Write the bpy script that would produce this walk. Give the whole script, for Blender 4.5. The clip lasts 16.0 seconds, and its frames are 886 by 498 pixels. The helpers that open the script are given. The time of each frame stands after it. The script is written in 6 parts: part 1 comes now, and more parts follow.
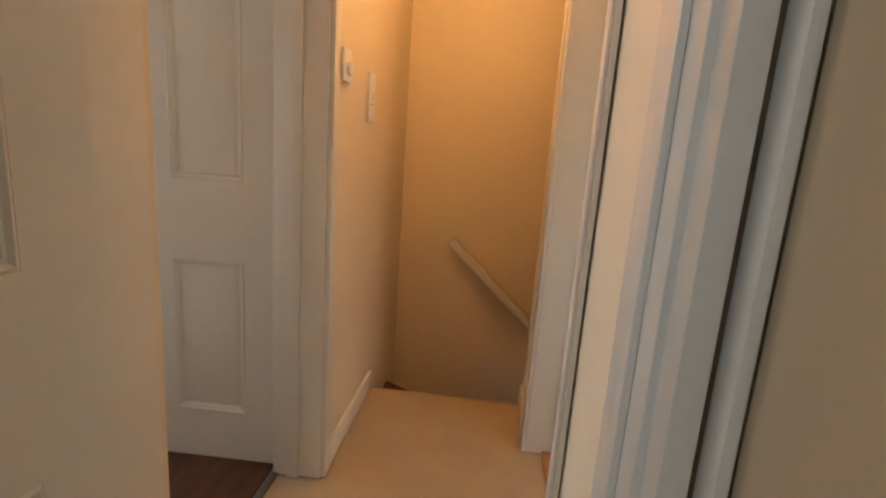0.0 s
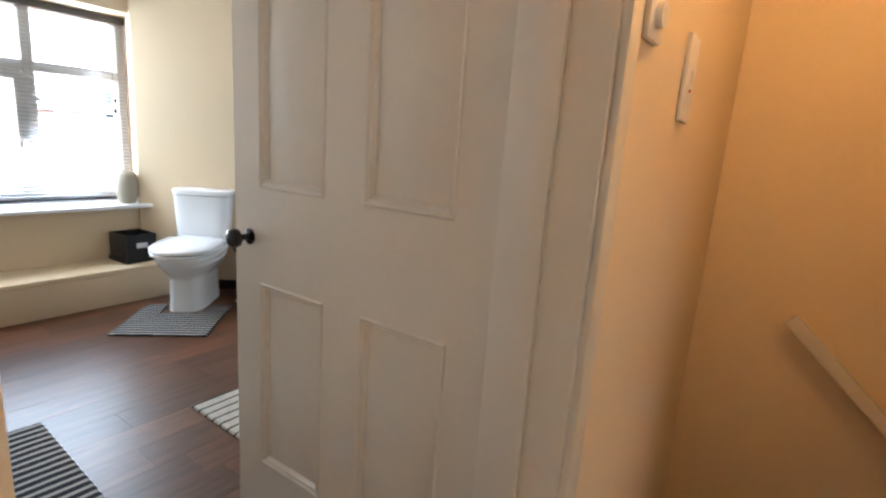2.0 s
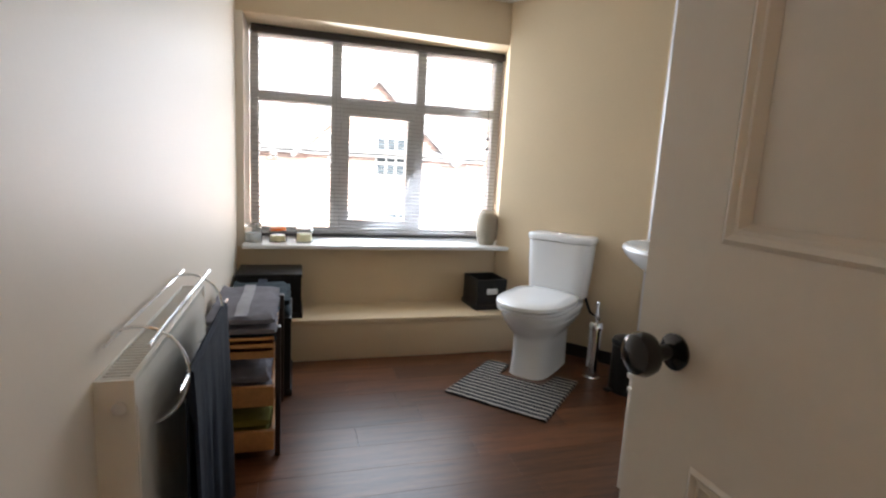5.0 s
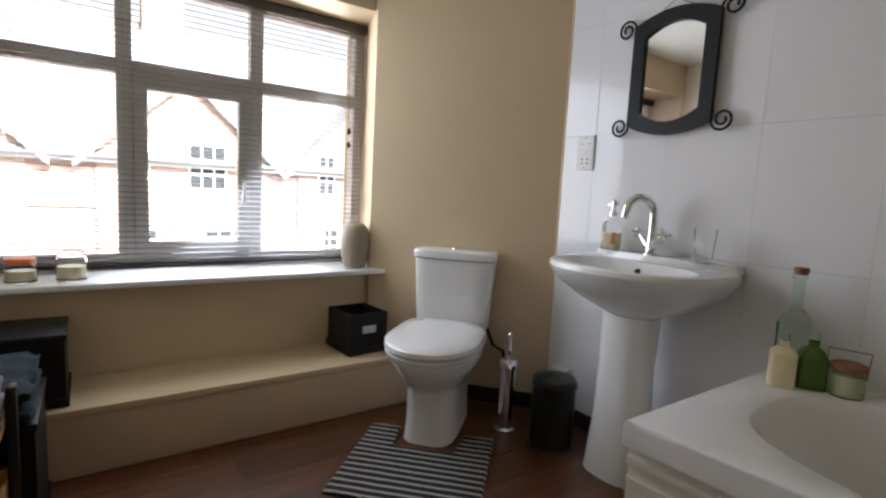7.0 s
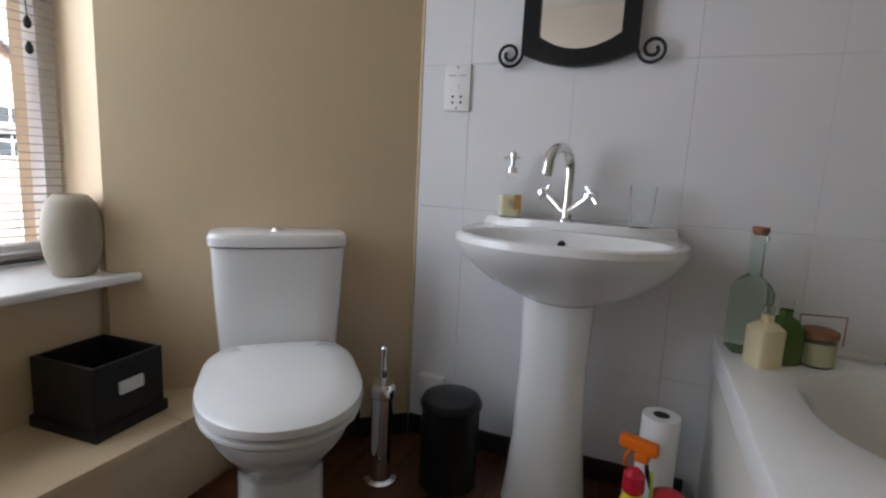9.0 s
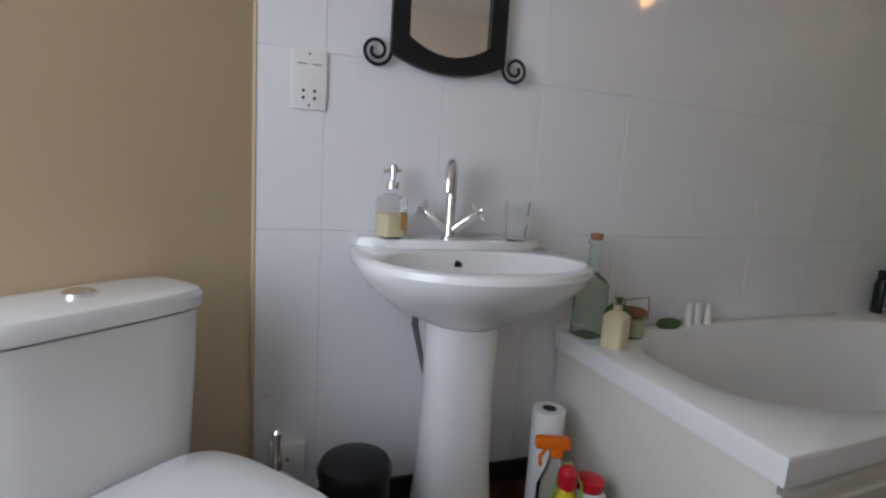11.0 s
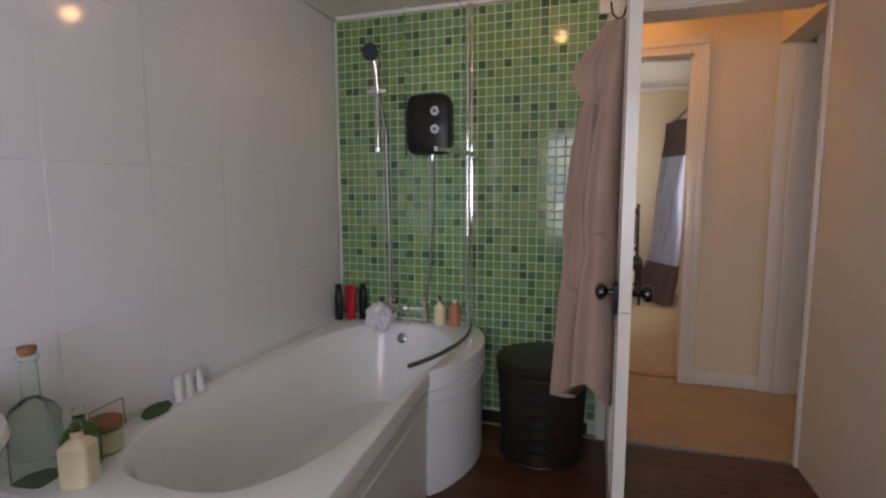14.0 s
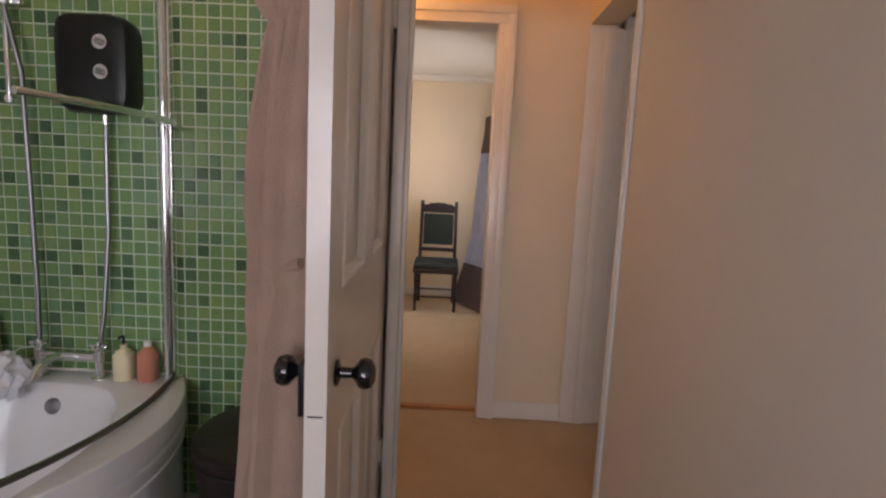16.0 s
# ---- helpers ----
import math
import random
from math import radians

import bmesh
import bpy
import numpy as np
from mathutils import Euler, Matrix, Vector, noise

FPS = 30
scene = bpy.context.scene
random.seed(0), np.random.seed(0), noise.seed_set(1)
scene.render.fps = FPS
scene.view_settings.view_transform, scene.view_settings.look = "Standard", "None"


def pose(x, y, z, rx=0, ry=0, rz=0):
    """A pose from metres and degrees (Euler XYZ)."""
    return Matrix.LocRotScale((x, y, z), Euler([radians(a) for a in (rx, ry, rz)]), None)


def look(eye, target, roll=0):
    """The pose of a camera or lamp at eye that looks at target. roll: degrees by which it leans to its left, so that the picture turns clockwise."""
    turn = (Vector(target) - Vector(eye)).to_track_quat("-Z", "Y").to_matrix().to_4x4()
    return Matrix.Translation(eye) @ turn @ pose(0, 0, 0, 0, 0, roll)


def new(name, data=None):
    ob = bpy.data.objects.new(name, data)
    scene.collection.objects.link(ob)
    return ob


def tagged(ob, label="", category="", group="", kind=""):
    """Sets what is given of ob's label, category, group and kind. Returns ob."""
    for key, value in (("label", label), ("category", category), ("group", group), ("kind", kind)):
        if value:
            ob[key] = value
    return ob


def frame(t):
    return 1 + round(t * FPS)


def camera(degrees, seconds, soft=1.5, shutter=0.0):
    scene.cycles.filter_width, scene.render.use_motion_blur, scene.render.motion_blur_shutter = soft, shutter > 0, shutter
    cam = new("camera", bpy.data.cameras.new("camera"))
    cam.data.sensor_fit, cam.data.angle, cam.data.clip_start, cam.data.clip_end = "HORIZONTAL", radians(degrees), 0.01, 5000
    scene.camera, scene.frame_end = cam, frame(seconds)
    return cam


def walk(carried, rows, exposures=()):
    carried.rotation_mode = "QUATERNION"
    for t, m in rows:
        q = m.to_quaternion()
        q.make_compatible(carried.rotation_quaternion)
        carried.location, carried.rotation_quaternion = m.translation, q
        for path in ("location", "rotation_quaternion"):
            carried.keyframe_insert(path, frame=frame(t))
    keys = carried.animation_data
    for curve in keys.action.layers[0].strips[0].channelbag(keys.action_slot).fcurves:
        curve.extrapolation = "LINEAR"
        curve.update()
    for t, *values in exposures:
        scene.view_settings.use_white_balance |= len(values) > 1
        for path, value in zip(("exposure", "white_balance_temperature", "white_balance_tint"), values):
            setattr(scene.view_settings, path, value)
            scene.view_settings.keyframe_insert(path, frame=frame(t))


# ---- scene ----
cam = camera(82.8, 16.0, soft=2.3)
PATH = [
    (0, (0.888, 0.592, 1.198), (0.714, 2.543, 0.791), 4.1),
    (0.5, (0.895, 0.808, 1.212), (0.567, 2.731, 0.77), 3.9),
    (0.6, (0.862, 0.866, 1.233), (0.5, 2.777, 0.77), 4.8),
    (1, (0.831, 1.007, 1.188), (0.264, 2.878, 0.768), 3.8),
    (1.5, (0.756, 1.186, 1.197), (-0.068, 2.948, 0.735), 3.9),
    (2, (0.635, 1.343, 1.183), (-0.489, 2.944, 0.766), 4.0),
    (2.5, (0.548, 1.458, 1.19), (-0.893, 2.784, 0.782), 3.7),
    (3, (0.437, 1.559, 1.194), (-1.271, 2.52, 0.791), 3.7),
    (3.5, (0.33, 1.608, 1.202), (-1.538, 2.211, 0.815), 3.0),
    (3.7, (0.298, 1.618, 1.194), (-1.601, 2.112, 0.807), 3.8),
    (5.8, (-0.42, 1.858, 1.027), (-2.347, 2.301, 0.724), 4.8),
    (6, (-0.506, 1.773, 1.02), (-2.398, 2.367, 0.755), 3.6),
    (6.5, (-0.698, 1.79, 1.017), (-2.481, 2.661, 0.764), 3.3),
    (7, (-0.882, 1.815, 1.009), (-2.501, 2.968, 0.787), 3.0),
    (7.5, (-1.09, 1.859, 0.985), (-2.542, 3.215, 0.759), 2.2),
    (8, (-1.303, 1.922, 0.971), (-2.576, 3.445, 0.729), 2.2),
    (8.5, (-1.519, 1.981, 0.947), (-2.552, 3.67, 0.662), 2.4),
    (8.7, (-1.613, 1.999, 0.941), (-2.521, 3.757, 0.646), 2.2),
    (10.8, (-2.396, 2.188, 0.984), (-1.855, 4.09, 0.68), 3.3),
    (11, (-2.457, 2.22, 0.996), (-1.776, 4.077, 0.705), 3.7),
    (11.5, (-2.536, 2.291, 1.064), (-1.561, 4.01, 0.759), 3.8),
    (12, (-2.566, 2.318, 1.106), (-1.321, 3.858, 0.829), 3.5),
    (12.5, (-2.568, 2.322, 1.136), (-1.086, 3.644, 0.896), 2.7),
    (13, (-2.513, 2.315, 1.165), (-0.851, 3.401, 0.925), 1.9),
    (13.5, (-2.398, 2.294, 1.183), (-0.602, 3.143, 0.955), 0.8),
    (14, (-2.254, 2.245, 1.205), (-0.363, 2.857, 0.975), -0.2),
    (14.5, (-2.046, 2.165, 1.232), (-0.097, 2.55, 1.003), -0.2),
    (15, (-1.856, 2.09, 1.24), (0.117, 2.321, 1.001), 0.6),
    (15.5, (-1.662, 2.024, 1.215), (0.321, 2.098, 0.966), 1.9),
    (16, (-1.44, 1.984, 1.216), (0.544, 1.997, 0.964), 2.8),
]
walk(cam, [(t, look(eye, target, roll)) for t, eye, target, roll in PATH if (2 * t) % 1 < 0.01],
     exposures=[(0, 3.0, 6100, 7), (1, 3.1, 5850, 6), (2, 3.15, 5800, 6), (3.5, 2.95, 6150, 9), (5.8, 2.0, 6500, 10), (7, 1.75, 6550, 11), (8.5, 1.55, 6450, 11), (11, 1.65, 6250, 12), (12.5, 1.65, 6300, 12), (14, 1.8, 6450, 19), (14.5, 1.83, 6500, 21), (16, 1.93, 6650, 24)])

# ---- world, sun, lamps ----
SUN_EL, SUN_AZ = radians(40), radians(70)
world = bpy.data.worlds.new("sky")
scene.world = world
world.use_nodes = True
wn, wl = world.node_tree.nodes, world.node_tree.links
sky = wn.new("ShaderNodeTexSky")
sky.sky_type, sky.sun_disc, sky.sun_elevation, sky.sun_rotation = "NISHITA", False, SUN_EL, SUN_AZ
sky.air_density, sky.dust_density, sky.ozone_density = 1.0, 9.0, 0.3
wn["Background"].inputs["Strength"].default_value = 0.15
cloud = wn.new("ShaderNodeHueSaturation")
cloud.inputs["Saturation"].default_value = 0.3
wl.new(sky.outputs["Color"], cloud.inputs["Color"])
wl.new(cloud.outputs["Color"], wn["Background"].inputs["Color"])


def lamp(name, kind, energy, color, m, **more):
    data = bpy.data.lights.new(name, kind)
    data.energy, data.color = energy, color
    for key in more:
        if key == "size":
            data.size = more[key]
        elif key == "size_y":
            data.shape, data.size_y = "RECTANGLE", more[key]
        elif key == "angle":
            data.angle = more[key]
        elif key == "radius":
            data.shadow_soft_size = more[key]
    ob = new(name, data)
    ob.matrix_world = m
    return ob


lamp("sun", "SUN", 3.6, (1, 0.98, 0.96), look((20, 7.3, 17.9), (0, 0, 0)), angle=radians(14))
lamp("window_daylight", "AREA", 6.4, (0.77, 0.87, 1.0), look((-3.40, 2.38, 1.26), (0, 2.85, 0.86)), size=1.05, size_y=1.2)
lamp("bedroom_daylight", "AREA", 3.2, (0.9, 0.94, 1.0), look((2.9, 1.39, 1.35), (3.6, 2.5, 1.2)), size=1.3, size_y=1.2)
lamp("back_room_daylight", "AREA", 2.2, (0.82, 0.9, 1.0), look((-0.7, -0.9, 1.5), (1.2, 1.2, 1.1)), size=1.2, size_y=1.2)
lamp("landing_bulb", "POINT", 2.2, (1.0, 0.51, 0.18), pose(0.76, 2.45, 2.28), radius=0.08)
lamp("bathroom_bulb", "POINT", 0.5, (1.0, 0.52, 0.19), pose(-0.32, 2.52, 2.07), radius=0.03)


# ---- materials ----
def mat(name, color, rough=0.5, metal=0.0, var=0.06, scale=6.0, fine=60.0, bump=0.02, trans=0.0, ior=1.45, coat=0.0, emit=0.0, random_tone=0.0):
    """A procedural surface: colour varied at two scales, fine relief."""
    m = bpy.data.materials.new(name)
    m.use_nodes = True
    n, l = m.node_tree.nodes, m.node_tree.links
    b = n["Principled BSDF"]
    b.inputs["Roughness"].default_value, b.inputs["Metallic"].default_value = rough, metal
    b.inputs["IOR"].default_value = ior
    if trans:
        b.inputs["Transmission Weight"].default_value = trans
    if coat:
        b.inputs["Coat Weight"].default_value = coat
        b.inputs["Coat Roughness"].default_value = 0.05
    b.inputs["Base Color"].default_value = (*color, 1)
    if emit:
        b.inputs["Emission Color"].default_value = (*color, 1)
        b.inputs["Emission Strength"].default_value = emit
    if var or bump or random_tone:
        co = n.new("ShaderNodeTexCoord")
        big, small = n.new("ShaderNodeTexNoise"), n.new("ShaderNodeTexNoise")
        big.inputs["Scale"].default_value, small.inputs["Scale"].default_value = scale, fine
        big.inputs["Detail"].default_value = 4
        l.new(co.outputs["Object"], big.inputs["Vector"])
        l.new(co.outputs["Object"], small.inputs["Vector"])
        mix = n.new("ShaderNodeMath")
        mix.operation = "MULTIPLY_ADD"
        mix.inputs[1].default_value, mix.inputs[2].default_value = 0.35, 0.0
        l.new(small.outputs["Fac"], mix.inputs[0])
        add = n.new("ShaderNodeMath")
        add.operation = "MULTIPLY_ADD"
        add.inputs[1].default_value = 0.65
        l.new(big.outputs["Fac"], add.inputs[0])
        l.new(mix.outputs[0], add.inputs[2])
        ramp = n.new("ShaderNodeMapRange")
        ramp.inputs["From Min"].default_value, ramp.inputs["From Max"].default_value = 0.3, 0.7
        ramp.inputs["To Min"].default_value, ramp.inputs["To Max"].default_value = 1 - var, 1 + var
        l.new(add.outputs[0], ramp.inputs["Value"])
        hsv = n.new("ShaderNodeHueSaturation")
        hsv.inputs["Color"].default_value = (*color, 1)
        out = ramp.outputs["Result"]
        if random_tone:
            info = n.new("ShaderNodeObjectInfo")
            r = n.new("ShaderNodeMapRange")
            r.inputs["To Min"].default_value, r.inputs["To Max"].default_value = 1 - random_tone, 1 + random_tone
            l.new(info.outputs["Random"], r.inputs["Value"])
            mul = n.new("ShaderNodeMath")
            mul.operation = "MULTIPLY"
            l.new(out, mul.inputs[0])
            l.new(r.outputs["Result"], mul.inputs[1])
            out = mul.outputs[0]
        l.new(out, hsv.inputs["Value"])
        l.new(hsv.outputs["Color"], b.inputs["Base Color"])
        if bump:
            bp = n.new("ShaderNodeBump")
            bp.inputs["Strength"].default_value, bp.inputs["Distance"].default_value = 0.35, bump * 0.1
            l.new(add.outputs[0], bp.inputs["Height"])
            l.new(bp.outputs["Normal"], b.inputs["Normal"])
    return m


def bands(m, axis, width, color2, share=0.5, wobble=0.004, sharp=True):
    """Stripes across an axis of the object (0 x, 1 y, 2 z) over the surface's own colour."""
    n, l = m.node_tree.nodes, m.node_tree.links
    b = n["Principled BSDF"]
    co, sep, noise_t = n.new("ShaderNodeTexCoord"), n.new("ShaderNodeSeparateXYZ"), n.new("ShaderNodeTexNoise")
    noise_t.inputs["Scale"].default_value = 9
    l.new(co.outputs["Object"], sep.inputs[0])
    l.new(co.outputs["Object"], noise_t.inputs["Vector"])
    wob = n.new("ShaderNodeMath")
    wob.operation, wob.inputs[1].default_value = "MULTIPLY_ADD", wobble * 4
    l.new(noise_t.outputs["Fac"], wob.inputs[0])
    l.new(sep.outputs[axis], wob.inputs[2])
    div = n.new("ShaderNodeMath")
    div.operation, div.inputs[1].default_value = "DIVIDE", width
    l.new(wob.outputs[0], div.inputs[0])
    fr = n.new("ShaderNodeMath")
    fr.operation = "FRACT"
    l.new(div.outputs[0], fr.inputs[0])
    gt = n.new("ShaderNodeMath")
    gt.operation, gt.inputs[1].default_value = "GREATER_THAN", share
    l.new(fr.outputs[0], gt.inputs[0])
    mix = n.new("ShaderNodeMix")
    mix.data_type = "RGBA"
    src = b.inputs["Base Color"].links[0].from_socket
    l.new(gt.outputs[0], mix.inputs[0])
    l.new(src, mix.inputs[6])
    mix.inputs[7].default_value = (*color2, 1)
    l.new(mix.outputs[2], b.inputs["Base Color"])
    return m


M = dict(
    cream=mat("cream_paint", (0.66, 0.515, 0.335), 0.55, var=0.03, scale=2.5, fine=90, bump=0.012),
    white_wall=mat("white_wall_paint", (0.76, 0.67, 0.56), 0.5, var=0.02, scale=2.5, fine=90, bump=0.012),
    hall=mat("hall_paint", (0.78, 0.655, 0.47), 0.5, var=0.03, scale=2.0, fine=80, bump=0.012),
    ceiling=mat("ceiling_paint", (0.80, 0.76, 0.68), 0.7, var=0.02, scale=2.5, fine=70, bump=0.02),
    gloss=mat("white_gloss_paint", (0.78, 0.74, 0.66), 0.28, var=0.03, scale=5, fine=40, bump=0.02, coat=0.2),
    tile=mat("white_glazed_tile", (0.80, 0.80, 0.825), 0.08, var=0.01, scale=3, fine=12, bump=0.004, random_tone=0.01),
    grout=mat("pale_grout", (0.80, 0.80, 0.80), 0.8, var=0.04, scale=14, fine=120, bump=0.03),
    ceramic=mat("white_ceramic", (0.82, 0.82, 0.82), 0.07, var=0.01, bump=0.0, coat=0.3),
    acrylic=mat("white_acrylic", (0.86, 0.85, 0.84), 0.16, var=0.015, bump=0.0),
    upvc=mat("white_upvc", (0.80, 0.79, 0.78), 0.3, var=0.02, bump=0.0),
    plastic=mat("white_plastic", (0.80, 0.79, 0.77), 0.35, var=0.01, bump=0.0),
    slat=mat("blind_slat", (0.44, 0.42, 0.42), 0.35, var=0.05, bump=0.0),
    blind_rail=mat("blind_rail", (0.05, 0.045, 0.045), 0.35, var=0.05, bump=0.0),
    chrome=mat("chrome", (0.85, 0.85, 0.86), 0.06, 1.0, var=0.0, bump=0.0),
    steel=mat("brushed_steel", (0.26, 0.26, 0.26), 0.38, 1.0, var=0.04, bump=0.0),
    black=mat("black_iron", (0.012, 0.012, 0.013), 0.4, var=0.1, scale=20, fine=150, bump=0.03),
    black_gloss=mat("black_knob_enamel", (0.01, 0.009, 0.009), 0.15, var=0.1, bump=0.0, coat=0.4),
    black_bin=mat("black_lacquered_metal", (0.012, 0.012, 0.012), 0.3, var=0.1, bump=0.0),
    leather=mat("black_leather", (0.014, 0.013, 0.013), 0.42, var=0.2, scale=12, fine=160, bump=0.08),
    label=mat("pale_metal_label", (0.7, 0.7, 0.7), 0.35, 0.4, var=0.02, bump=0.0),
    mirror=mat("mirror_silver", (0.92, 0.92, 0.92), 0.01, 1.0, var=0.0, bump=0.0),
    wood=mat("orange_pine", (0.42, 0.20, 0.07), 0.45, var=0.25, scale=9, fine=60, bump=0.03),
    dark_wood=mat("dark_stained_wood", (0.022, 0.012, 0.009), 0.35, var=0.3, scale=10, fine=70, bump=0.03),
    wicker=mat("dark_brown_wicker", (0.022, 0.014, 0.011), 0.4, var=0.3, scale=14, fine=90, bump=0.06),
    navy=mat("navy_towelling", (0.012, 0.017, 0.03), 0.95, var=0.25, scale=20, fine=350, bump=0.4),
    teal=mat("dark_teal_towelling", (0.014, 0.026, 0.034), 0.95, var=0.25, scale=20, fine=350, bump=0.4),
    grey=mat("grey_towelling", (0.17, 0.16, 0.18), 0.95, var=0.2, scale=20, fine=350, bump=0.4),
    band_grey=mat("pale_grey_towelling", (0.36, 0.35, 0.37), 0.95, var=0.2, scale=20, fine=350, bump=0.4),
    olive=mat("olive_towelling", (0.16, 0.14, 0.02), 0.95, var=0.2, scale=20, fine=350, bump=0.4),
    robe=mat("mushroom_towelling", (0.41, 0.285, 0.215), 0.95, var=0.12, scale=8, fine=300, bump=0.4),
    carpet=mat("beige_carpet", (0.50, 0.38, 0.24), 0.95, var=0.10, scale=4, fine=450, bump=0.5),
    dark_carpet=mat("brown_stair_carpet", (0.16, 0.08, 0.04), 0.95, var=0.15, scale=6, fine=400, bump=0.5),
    stone=mat("beige_stoneware", (0.32, 0.27, 0.20), 0.5, var=0.06, scale=10, fine=120, bump=0.05),
    screen=mat("shower_glass", (0.98, 1.0, 0.99), 0.0, var=0.0, bump=0.0, trans=1.0, ior=1.1),
    glass=mat("clear_glass", (0.98, 1.0, 0.99), 0.01, var=0.0, bump=0.0, trans=1.0, ior=1.18),
    green_glass=mat("green_tinted_glass", (0.82, 0.94, 0.87), 0.02, var=0.0, bump=0.0, trans=0.95, ior=1.15),
    green_liquid=mat("green_bath_oil", (0.12, 0.24, 0.04), 0.1, var=0.03, bump=0.0, trans=0.4),
    cream_liquid=mat("cream_lotion", (0.82, 0.72, 0.46), 0.3, var=0.02, bump=0.0),
    orange_soap=mat("orange_soap", (0.62, 0.33, 0.12), 0.2, var=0.02, bump=0.0, trans=0.3),
    cork=mat("cork", (0.30, 0.14, 0.07), 0.8, var=0.2, scale=60, fine=200, bump=0.2),
    red=mat("red_plastic", (0.55, 0.015, 0.03), 0.25, var=0.02, bump=0.0),
    yellow=mat("yellow_plastic", (0.75, 0.60, 0.01), 0.3, var=0.02, bump=0.0),
    orange=mat("orange_plastic", (0.80, 0.16, 0.01), 0.3, var=0.02, bump=0.0),
    lime=mat("lime_wire", (0.40, 0.60, 0.10), 0.3, var=0.02, bump=0.0),
    dark_bottle=mat("dark_bottle_plastic", (0.012, 0.016, 0.014), 0.2, var=0.05, bump=0.0),
    pink_bottle=mat("pink_amber_plastic", (0.60, 0.22, 0.14), 0.2, var=0.03, bump=0.0),
    puff=mat("white_net", (0.80, 0.80, 0.82), 0.8, var=0.05, scale=40, fine=200, bump=0.4),
    seal=mat("dark_rubber_seal", (0.08, 0.07, 0.05), 0.5, var=0.1, bump=0.0),
    black_skirt=mat("dark_skirting", (0.02, 0.016, 0.014), 0.5, var=0.2, bump=0.02),
    curtain=mat("taupe_satin_curtain", (0.20, 0.14, 0.12), 0.35, var=0.08, scale=6, fine=200, bump=0.03),
    sheer=mat("sheer_voile", (0.72, 0.74, 0.85), 0.8, var=0.03, bump=0.0),
    green_seat=mat("dark_green_fabric", (0.018, 0.028, 0.022), 0.8, var=0.15, scale=20, fine=200, bump=0.1),
    brick=mat("red_brick", (0.46, 0.33, 0.29), 0.85, var=0.15, scale=3, fine=30, bump=0.1),
    slate=mat("grey_slate", (0.22, 0.22, 0.23), 0.6, var=0.12, scale=4, fine=40, bump=0.06),
    render_=mat("cream_render", (0.62, 0.56, 0.48), 0.85, var=0.05, scale=3, fine=60, bump=0.03),
    dark_glass=mat("far_window_glass", (0.05, 0.06, 0.07), 0.05, var=0.0, bump=0.0),
    asphalt=mat("asphalt", (0.05, 0.05, 0.052), 0.9, var=0.15, scale=8, fine=150, bump=0.1),
    leaf=mat("hedge_leaf", (0.05, 0.10, 0.03), 0.6, var=0.3, scale=12, fine=40, bump=0.05),
    bulb=mat("warm_bulb", (1.0, 0.75, 0.42), 0.5, var=0.0, bump=0.0, emit=30.0),
    mat_dark=mat("charcoal_cotton", (0.035, 0.034, 0.04), 0.95, var=0.3, scale=40, fine=300, bump=0.5),
    mat_pale=mat("offwhite_cotton", (0.62, 0.58, 0.50), 0.95, var=0.15, scale=40, fine=300, bump=0.5),
)

for key in ("black", "leather", "black_bin"):
    M[key].node_tree.nodes["Principled BSDF"].inputs["Specular IOR Level"].default_value = 0.3
M["sheer"].node_tree.nodes["Principled BSDF"].inputs["Transmission Weight"].default_value = 0.5


# ---- mesh helpers ----
def V(*a):
    return Vector(a)


def box(bm, x0, x1, y0, y1, z0, z1, bevel=0.0, seg=2, rot=None):
    geo = bmesh.ops.create_cube(bm, size=1.0, matrix=Matrix.Translation(((x0 + x1) / 2, (y0 + y1) / 2, (z0 + z1) / 2)) @ Matrix.Diagonal((x1 - x0, y1 - y0, z1 - z0, 1)))
    if bevel:
        edges = list({e for v in geo["verts"] for e in v.link_edges})
        bmesh.ops.bevel(bm, geom=edges, offset=bevel, segments=seg, affect="EDGES", profile=0.6)
    return bm


def Box(x0, x1, y0, y1, z0, z1, bevel=0.0, seg=2):
    return box(bmesh.new(), x0, x1, y0, y1, z0, z1, bevel, seg)


def loft(rings, cap0=True, cap1=True, closed=True, bm=None):
    bm = bm or bmesh.new()
    vs = [[bm.verts.new(p) for p in ring] for ring in rings]
    for a, b in zip(vs, vs[1:]):
        n = len(a)
        for i in range(n if closed else n - 1):
            j = (i + 1) % n
            bm.faces.new((a[i], a[j], b[j], b[i]))
    if cap0:
        bm.faces.new(list(reversed(vs[0])))
    if cap1:
        bm.faces.new(vs[-1])
    return bm


def ring(cx, cy, z, rx, ry, n=24, power=2.0, turn=0.0):
    out = []
    for i in range(n):
        a = 2 * math.pi * i / n + turn
        c, s = math.cos(a), math.sin(a)
        out.append(V(cx + rx * math.copysign(abs(c) ** (2 / power), c), cy + ry * math.copysign(abs(s) ** (2 / power), s), z))
    return out


def lathe(profile, n=20, cx=0, cy=0, bm=None, power=2.0):
    """Profile: (radius, z) from bottom to top."""
    return loft([ring(cx, cy, z, max(r, 0.0004), max(r, 0.0004), n, power) for r, z in profile], bm=bm)


